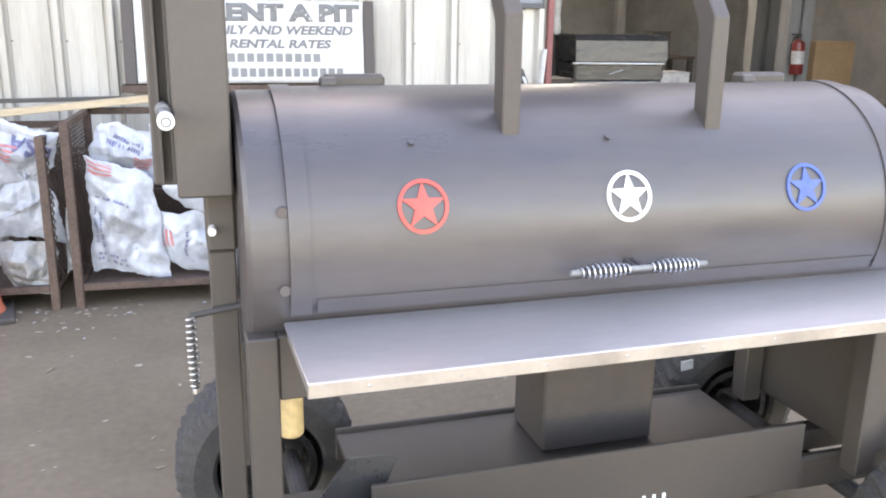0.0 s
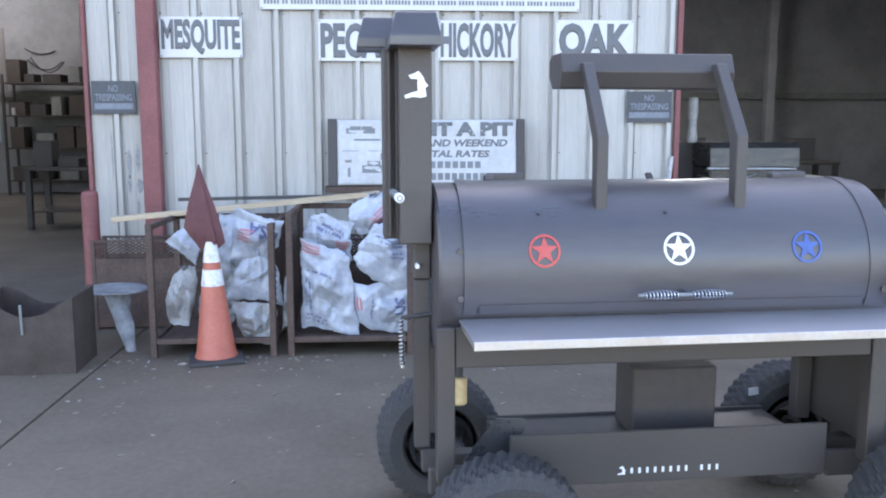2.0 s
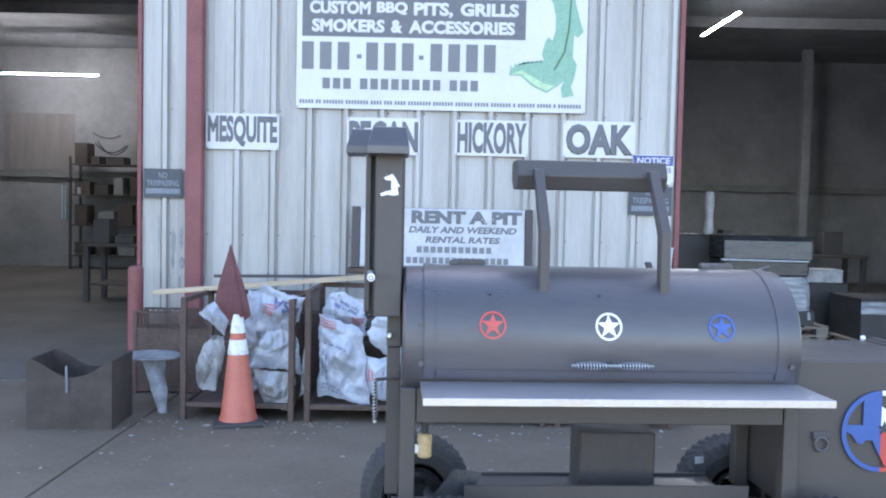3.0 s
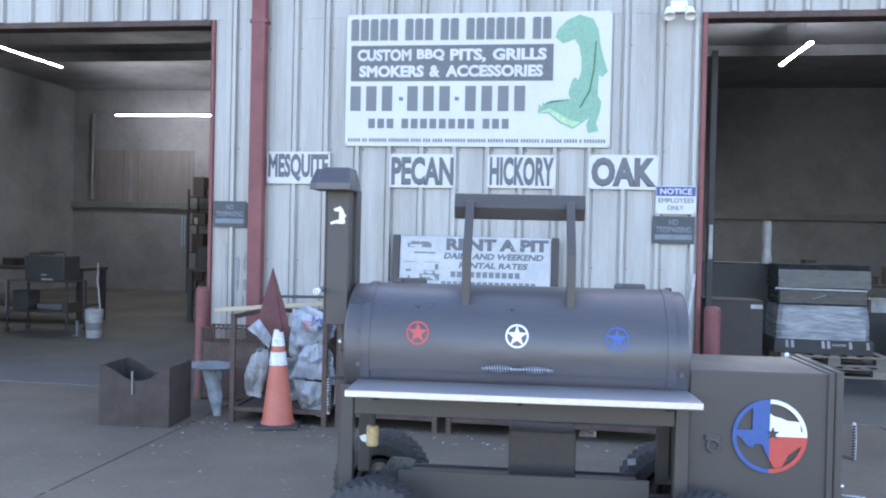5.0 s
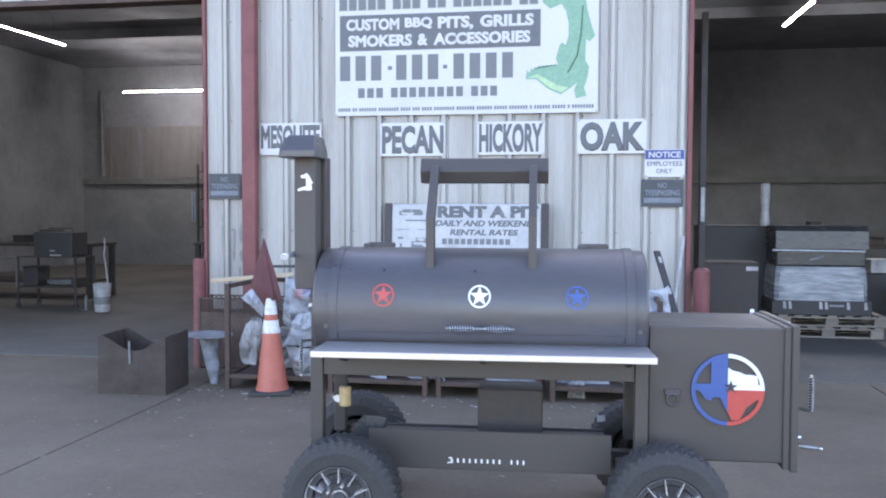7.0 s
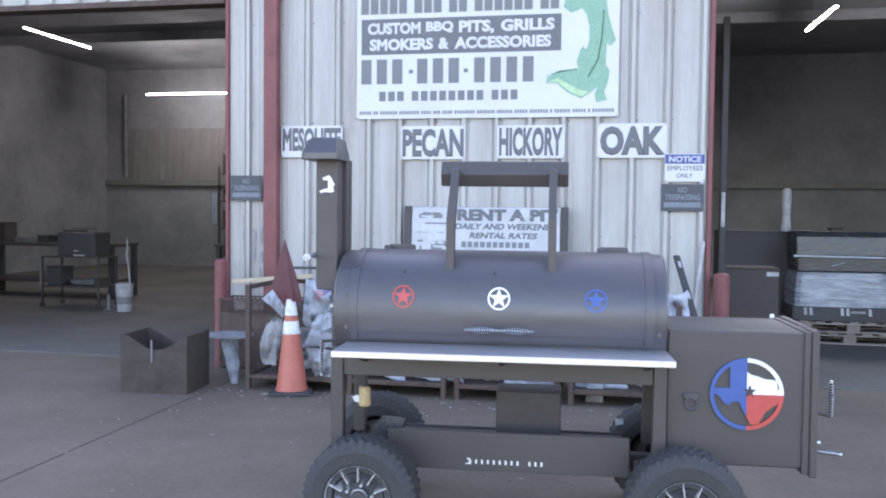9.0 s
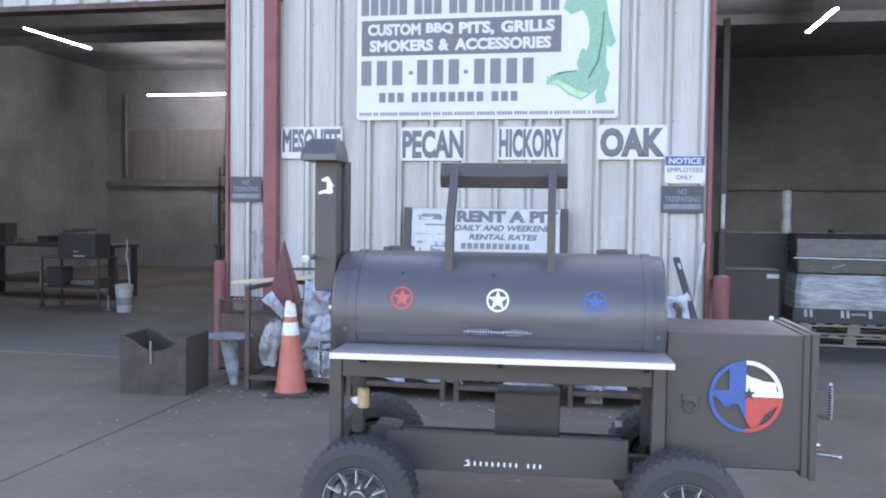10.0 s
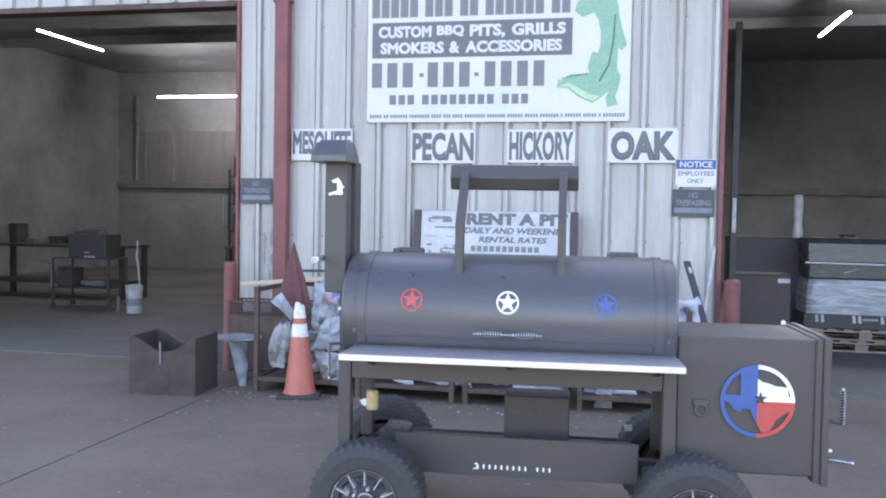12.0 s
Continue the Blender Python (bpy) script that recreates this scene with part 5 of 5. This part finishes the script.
for i in range(64):
    x, y = (rnd.uniform(-2.4, 0.2), rnd.triangular(3.9, 4.55, 4.4)) if i < 38 else (rnd.uniform(0.2, 1.9), rnd.triangular(3.9, 4.6, 4.45))
    s = rnd.uniform(0.006, 0.016) * (1.7 if rnd.random() < 0.15 else 1)
    m = Matrix.Translation((x, y, 0.003)) @ Matrix.Rotation(rnd.uniform(0, 6.3), 4, "Z") @ Matrix.Rotation(rnd.uniform(-0.35, 0.35), 4, "X")
    prism([(-s, -0.4 * s), (0.3 * s, -0.5 * s), (s, 0.1 * s), (0.2 * s, 0.5 * s), (-0.7 * s, 0.3 * s)], 0.0, 0.002, "z", bm, m)
tagged(part("paper_scraps", bm, M_OLDWHITE), "torn white paper and plastic scraps on the ground", "scraps", "", "stuff")

# ---------------------------------------------------------------- inside the shop, seen through the bay doors


def crate(name, x0, x1, y0, y1, z0, z1, material, label, category, group=""):
    ob = thing(name, pose((x0 + x1) / 2, (y0 + y1) / 2, z0), label, category, group)
    w, d, h = (x1 - x0) / 2, (y1 - y0) / 2, z1 - z0
    part("body", box(-w, w, -d, d, 0, h - 0.012, 0.006), material, ob)
    part("lid", box(-w - 0.006, w + 0.006, -d - 0.006, d + 0.006, h - 0.0115, h, 0.003), material, ob)
    return ob


def pallet(x, y, z, yaw=0.0):
    ob = thing("wooden_pallet", pose(x, y, z, 0, 0, yaw), "weathered pale wooden pallet on the shop floor", "pallet", "pallets")
    for i in range(7):
        part("top_board", box(-0.6 + 0.183 * i, -0.6 + 0.183 * i + 0.10, -0.5, 0.5, 0.112, 0.130, 0.002), M_OLDWOOD, ob)
    for b in (-0.49, -0.05, 0.39):
        part("runner", box(-0.6, 0.6, b, b + 0.10, 0.0925, 0.1115, 0.002), M_OLDWOOD, ob)
        part("bottom_board", box(-0.6, 0.6, b, b + 0.10, 0.0, 0.018, 0.002), M_OLDWOOD, ob)
        for a in (-0.6, -0.07, 0.46):
            part("block", box(a, a + 0.14, b, b + 0.10, 0.0185, 0.092, 0.002), M_OLDWOOD, ob)
    return ob


pallet(4.13, 8.85, 0.012)
pallet(4.16, 8.87, 0.143, 1.5)
pallet(5.55, 8.6, 0.012, 3)
# black crate with pale marks on the pallets, and a wrapped grill on it
ob = thing("plastic_crate", pose(4.05, 8.85, 0.274), "black plastic crate base with pale printed marks", "crate")
part("body", box(-0.55, 0.55, -0.47, 0.47, 0.0, 0.165, 0.008), M_DARK, ob)
for a in (-0.42, -0.36, -0.02, 0.04, 0.28, 0.47):
    part("pale_mark", prism([(a, 0.07), (a + 0.035, 0.07), (a + 0.025, 0.155), (a - 0.005, 0.155)], -0.4735, -0.4705), M_OLDWHITE, ob)
for i in range(10):
    part("pale_mark", box(0.09 + 0.016 * i, 0.099 + 0.016 * i, -0.4735, -0.4705, 0.10, 0.125), M_OLDWHITE, ob)
ob = thing("wrapped_grill", pose(4.05, 8.85, 0.44), "black grill wrapped in clear stretch film", "grill")
bm = bmesh.new()
n = 60
rows = []
for j in range(15):
    z = 0.395 * j / 14
    ring = []
    for i in range(n):
        a = 2 * math.pi * i / n
        c, s = math.cos(a), math.sin(a)
        k = 1 / max(abs(c), abs(s)) ** 0.92
        f = 1 - 0.03 * abs(noise.noise(Vector((c * 3, s * 3, z * 14)))) - 0.05 * (z / 0.395) ** 3
        ring.append(bm.verts.new((0.53 * c * k * f, 0.46 * s * k * f, z)))
    rows.append(ring)
for p, q in zip(rows, rows[1:]):
    for i in range(n):
        bm.faces.new((p[i], p[(i + 1) % n], q[(i + 1) % n], q[i]))
bm.faces.new(rows[0][::-1]), bm.faces.new(rows[-1])
part("film", bm, M_WRAP, ob, "shiny stretch film", True)
part("firebox", box(-0.50, 0.50, -0.40, 0.40, 0.3955, 0.60, 0.02), M_FILMDARK, ob)
part("latch_rod", rod((-0.12, -0.412, 0.475), (0.03, -0.412, 0.515), 0.005, 8), M_SPRING, ob, "bright steel latch rod")
part("lid", prism([(-0.44, 0.601), (0.42, 0.601), (0.41, 0.80), (0.34, 0.872), (-0.36, 0.872), (-0.425, 0.81)], -0.51, 0.51, "x"), M_FILMDARK, ob, "black lid under clear stretch film")
part("handle_bar", rod((-0.55, -0.455, 0.585), (0.46, -0.475, 0.580), 0.011, 10), M_LIP, ob, "bright steel handle bar")
for a in (-0.44, 0.40):
    part("handle_bracket", rod((a, -0.455, 0.567), (a, -0.398, 0.567), 0.008, 8), M_DARK, ob)
ob = crate("wrapped_carton", 5.05, 6.0, 8.2, 9.0, 0.144, 0.62, M_DARK, "dark carton under film on a pallet", "carton")
part("film_band", box(-0.48, 0.48, -0.410, -0.402, 0.30, 0.44, 0.002), M_WRAP, ob)
# tall roll of film, cabinet and lockers behind
ob = thing("film_roll", pose(3.52, 8.98, 1.30), "torn white stretch film roll on a dark cabinet", "roll")
part("roll", lathe([(0.0, 0.0), (0.055, 0.0), (0.062, 0.05), (0.045, 0.2), (0.060, 0.36), (0.052, 0.52), (0.0, 0.53)], 18), M_OLDWHITE, ob, smooth=True)
crate("steel_cabinet", 2.75, 3.62, 9.0, 9.6, 0.012, 1.30, M_DARK, "tall dark steel cabinet inside the shop", "cabinet")
chest = crate("tool_chest", 2.62, 3.2, 7.6, 8.1, 0.012, 0.92, M_BURNT, "dark tool chest with a label inside the shop", "tool chest")
part("pale_plate", box(0.16, 0.285, -0.2535, -0.2505, 0.82, 0.865, 0.001), M_OLDWHITE, chest, "pale label plate")
ob = thing("door_track", pose(2.47, 6.62, 0.012), "dark door track post with a pale cover", "door track")
part("post", box(-0.03, 0.03, -0.03, 0.03, 0.0, 3.4, 0.004), M_DARK, ob)
part("cover", box(-0.02, 0.02, -0.045, -0.031, 1.36, 1.70, 0.006), M_OLDWHITE, ob)


def bench(x0, x1, y0, y1, label):
    ob = thing("workbench", pose(x0, y0, 0.012), label, "workbench", "workbenches")
    w, d = x1 - x0, y1 - y0
    part("worktop", box(0, w, 0, d, 0.85, 0.90, 0.006), M_BURNT, ob)
    for a in (0.02, w - 0.10):
        for b in (0.02, d - 0.10):
            part("leg", box(a, a + 0.08, b, b + 0.08, 0, 0.849, 0.004), M_DARK, ob)
    part("shelf", box(0.105, w - 0.105, 0.03, d - 0.03, 0.25, 0.28, 0.004), M_BURNT, ob)
    return ob


bench(-9.3, -6.6, 10.6, 11.4, "cluttered dark steel workbench at the back")
bench(-5.3, -3.2, 11.6, 12.4, "dark steel workbench with machines")
bench(3.9, 7.5, 13.0, 13.8, "dark workbench along the shop's rear")
rnd = random.Random(21)
for x0, x1, y, zt in ((-9.2, -6.7, 10.95, 0.912), (-5.2, -3.3, 11.95, 0.912), (4.0, 7.3, 13.35, 0.912)):
    x = x0
    while x < x1 - 0.2:
        w, h = rnd.uniform(0.10, 0.34), rnd.uniform(0.08, 0.40)
        crate("parts_box", x, x + w, y - 0.15, y + 0.15, zt, zt + h, rnd.choice((M_DARK, M_BURNT, M_GREYMET, M_BURNT)), "small parts box on the workbench", "box", "parts boxes")
        x += w + rnd.uniform(0.04, 0.3)
# shelving at the rear wall
for xs in (-8.4, -6.0):
    ob = thing("shelving_unit", pose(xs, 18.2, 0.012), "tall dark shelving unit along the rear wall", "shelving", "shelving units")
    for a in (0, 1.95):
        for b in (0, 0.55):
            part("upright", box(a, a + 0.05, b, b + 0.05, 0, 2.6, 0.003), M_DARK, ob)
    for zz in (0.3, 1.0, 1.7, 2.4):
        part("shelf", box(0.051, 1.949, 0.0, 0.60, zz, zz + 0.03, 0.003), M_BURNT, ob)
        x = 0.1
        while x < 1.6:
            w, h = rnd.uniform(0.18, 0.45), rnd.uniform(0.15, 0.5)
            crate("storage_box", xs + x, xs + x + w, 18.28, 18.7, 0.012 + zz + 0.031, 0.012 + zz + 0.031 + h, rnd.choice((M_DARK, M_BURNT, M_GREYMET, M_BURNT)), "storage box on the shelving", "box", "storage boxes")
            x += w + rnd.uniform(0.05, 0.25)
# girts and columns
for xa, xb in ((-11.34, -10.42), (-10.30, -8.60)):
    ob = thing("plywood_sheet", pose(xa, 18.995, 2.31), "dark brown plywood sheet fixed to the rear wall", "sheet", "plywood sheets")
    part("sheet", box(0, xb - xa, -0.02, 0.0, 0, 1.35, 0.003), M_PLY, ob)
    for a in (0.12, xb - xa - 0.16):
        part("batten", box(a, a + 0.04, -0.045, -0.0205, 0.02, 1.33, 0.003), M_PLY, ob)
setting("girt", box(-11.99, 11.99, 18.88, 18.998, 2.14, 2.29, 0.004), M_GREYMET, "dark steel girt along the rear wall", "beam")
ob = tagged(part("conduit", rod((-11.42, 18.94, 2.36), (-11.42, 18.94, 4.6), 0.05, 10), M_GREYMET), "pale upright conduit on the rear wall", "conduit")
for i, x in enumerate((3.0, 8.2)):
    setting("column_%d" % (i + 1), box(x - 0.09, x + 0.09, 17.4, 17.6, 0.012, TOP - 0.062, 0.006), M_SHOPWALL, "steel column inside the shop", "column")
for i, y in enumerate((9.9, 14.5)):
    setting("purlin_%d" % (i + 1), box(-11.99, 11.99, y, y + 0.07, TOP - 0.26, TOP - 0.062, 0.004), M_SHOPWALL, "steel purlin under the roof", "beam")
# made-up dark welding cart with a machine, a coiled cable and a pale corner strip
ob = thing("welding_cart", pose(-6.98, 9.3, 0.012), "dark made-up steel cart carrying small parts in the shop", "cart")
for a in (0.0, 0.93):
    for b in (0.0, 0.48):
        part("upright", box(a, a + 0.03, b, b + 0.03, 0.072, 0.745, 0.003), M_DARK, ob)
part("top_shelf", box(0.0, 0.96, 0.0, 0.51, 0.7455, 0.765, 0.003), M_BURNT, ob)
part("lower_shelf", box(0.031, 0.929, 0.005, 0.505, 0.30, 0.32, 0.003), M_BURNT, ob)
for a in (0.015, 0.945):
    for b in (0.015, 0.495):
        part("caster", rod((a, b - 0.014, 0.036), (a, b + 0.014, 0.036), 0.036, 14), M_RUBBER, ob)
part("push_bar", rod((-0.28, 0.0, 0.735), (-0.001, 0.0, 0.735), 0.009, 8), M_GREYMET, ob)
# pale strip in place of an upright glint
part("glint_strip", box(-0.012, 0.012, -0.008, -0.001, 0.31, 0.72, 0.001), M_PALESTEEL, ob)
ob = thing("welding_machine", pose(-6.72, 9.33, 0.777), "dark made-up welding machine with pale plates for glints", "machine")
part("case", box(0.0, 0.62, 0.0, 0.42, 0.0, 0.36, 0.015), M_DARK, ob)
# two pale plates stand in for small glints on the invented machine
part("pale_plate", box(0.27, 0.35, -0.003, -0.0005, 0.075, 0.092), M_OLDWHITE, ob)
part("pale_plate", box(0.27, 0.45, -0.003, -0.0005, 0.008, 0.030), M_OLDWHITE, ob)
part("carry_handle", sweep([(0.10, 0.21, 0.358), (0.13, 0.21, 0.41), (0.49, 0.21, 0.41), (0.52, 0.21, 0.358)], 0.010, 8), M_DARK, ob)
loop = [(0.24 * math.cos(a) * (1 + 0.05 * math.sin(3 * a)), 0.16 * math.sin(a), 0.012 + 0.010 * (1 + math.sin(2 * a))) for a in [0.35 * k for k in range(54)]]
ob = tagged(part("coiled_cable", sweep([(x, y, z + 0.0012 * k) for k, (x, y, z) in enumerate(loop)], 0.010, 8), M_GREYMET), "grey welding cable coiled on the cart", "cable")
ob.matrix_world = pose(-6.38, 9.53, 0.332)
for x0, x1, z1, m in ((-6.92, -6.68, 0.62, M_DARK), (-6.14, -6.04, 0.46, M_BURNT)):
    crate("parts_box", x0, x1, 9.36, 9.66, 0.333, z1, m, "small dark parts box on the cart shelf", "box", "cart boxes")
ob = thing("floor_stand", pose(-5.80, 9.2, 0.012), "short grey steel stub stand on the shop floor", "stand")
part("foot", box(-0.05, 0.05, -0.05, 0.05, 0.0, 0.012, 0.002), M_GREYMET, ob)
part("stub", rod((0, 0, 0.012), (0.0, 0, 0.22), 0.018, 12), M_GREYMET, ob)
# bucket with a mop stick
ob = thing("bucket", pose(-5.48, 9.1, 0.012), "white plastic bucket with ribbed rim", "bucket")
part("pail", lathe([(0.0, 0.0), (0.100, 0.0), (0.104, 0.01), (0.118, 0.29), (0.124, 0.292), (0.124, 0.31), (0.119, 0.315), (0.125, 0.34), (0.125, 0.36), (0.120, 0.365), (0.128, 0.40), (0.120, 0.40), (0.115, 0.30), (0.098, 0.02), (0.0, 0.02)], 28), M_OLDWHITE, ob, smooth=True)
part("band", lathe([(0.1105, 0.11), (0.1165, 0.22), (0.1195, 0.22), (0.1135, 0.11)], 28, close=True), M_GREYMET, ob, smooth=True)
ob = tagged(part("mop_stick", sweep([(-5.46, 9.1, 0.04), (-5.405, 9.12, 0.42), (-5.44, 9.13, 0.70), (-5.468, 9.13, 0.83), (-5.448, 9.13, 0.92), (-5.46, 9.14, 1.06)], 0.010, 8), M_OLDWHITE), "thin pale stick standing in the bucket", "stick")
# blue rods, cables and a pale box far back at the rear wall
for x in (-8.83, -8.755):
    ob = thing("hanging_rod", pose(x, 18.83, 0), "pale blue rod hung from the rear girt", "rod", "hanging rods")
    part("bar", rod((0, 0, 1.15), (0, 0, 1.95), 0.018, 10), M_HOSE, ob)
    part("hook", sweep([(0, 0, 1.951), (0, 0.0, 2.10), (0, 0.045, 2.16)], 0.006, 6), M_GREYMET, ob)
crate("carton", -8.215, -8.145, 18.215, 18.275, 1.744, 1.90, M_OLDWHITE, "narrow pale carton standing on the shelving", "carton")
for k, (xa, xb, za, zb, drop) in enumerate(((-8.16, -7.50, 3.22, 3.17, 0.10), (-8.10, -7.36, 2.98, 2.92, 0.20), (-8.02, -7.30, 3.02, 2.93, 0.28))):
    line = [(xa + (xb - xa) * t, 18.97 - 0.03 * k, za + (zb - za) * t - 4 * drop * t * (1 - t)) for t in [i / 10 for i in range(11)]]
    tagged(part("hanging_cable", sweep(line, 0.014, 6), M_DARK), "dark cable looped on the rear wall", "cable", "hanging cables")
# steel frame columns of the east bay, with an extinguisher on one and cartons beside it
for i, (x, y, w) in enumerate(((7.58, 11.35, 0.19), (6.76, 9.42, 0.16))):
    bm = box(x - w, x - w + 0.14, y - 0.10, y + 0.10, 0.012, TOP - 0.27, 0.004)
    box(x + w - 0.14, x + w, y - 0.10, y + 0.10, 0.012, TOP - 0.27, 0.004, bm)
    box(x - w + 0.141, x + w - 0.141, y - 0.015, y + 0.015, 0.012, TOP - 0.27, 0.0, bm)
    setting("column_%d" % (i + 3), bm, M_PALESTEEL, "dusty grey steel frame column inside the shop", "column")
ob = thing("fire_extinguisher", pose(6.70, 9.24, 0.86), "red fire extinguisher hung on a steel column", "fire extinguisher")
part("cylinder", lathe([(0.0, 0.0), (0.070, 0.0), (0.078, 0.012), (0.078, 0.33), (0.066, 0.375), (0.030, 0.395), (0.028, 0.41), (0.0, 0.41)], 24), M_EXTRED, ob, "red painted cylinder", True)
part("label_band", lathe([(0.0785, 0.12), (0.0800, 0.12), (0.0800, 0.27), (0.0785, 0.27)], 24, close=True), M_OLDWHITE, ob, "pale label band", True)
part("valve", box(-0.02, 0.02, -0.02, 0.02, 0.4105, 0.455, 0.004), M_DARK, ob)
part("lever", box(-0.10, 0.03, -0.012, 0.012, 0.456, 0.470, 0.003), M_DARK, ob)
part("hose", sweep([(-0.02, -0.01, 0.435), (-0.085, -0.02, 0.42), (-0.115, -0.02, 0.34), (-0.112, -0.02, 0.22), (-0.10, -0.02, 0.12)], 0.010, 8), M_RUBBER, ob)
part("bracket", box(-0.03, 0.03, 0.0805, 0.084, 0.28, 0.36, 0.002), M_DARK, ob)
crate("steel_bin", 4.80, 5.42, 9.32, 9.82, 0.012, 0.71, M_DARK, "dark steel bin beside the wrapped grill", "bin")
crate("carton", 4.87, 5.36, 9.34, 9.76, 0.711, 0.875, M_OLDWHITE, "pale carton lying on a dark steel bin", "carton", "cartons")
crate("carton", 6.98, 7.62, 9.30, 9.85, 0.012, 0.63, M_BROWNBOX, "large brown cardboard carton on the shop floor", "carton", "cartons")
crate("carton", 7.0, 7.55, 9.32, 9.83, 0.631, 1.24, M_BROWNBOX, "large brown cardboard carton stacked on another", "carton", "cartons")
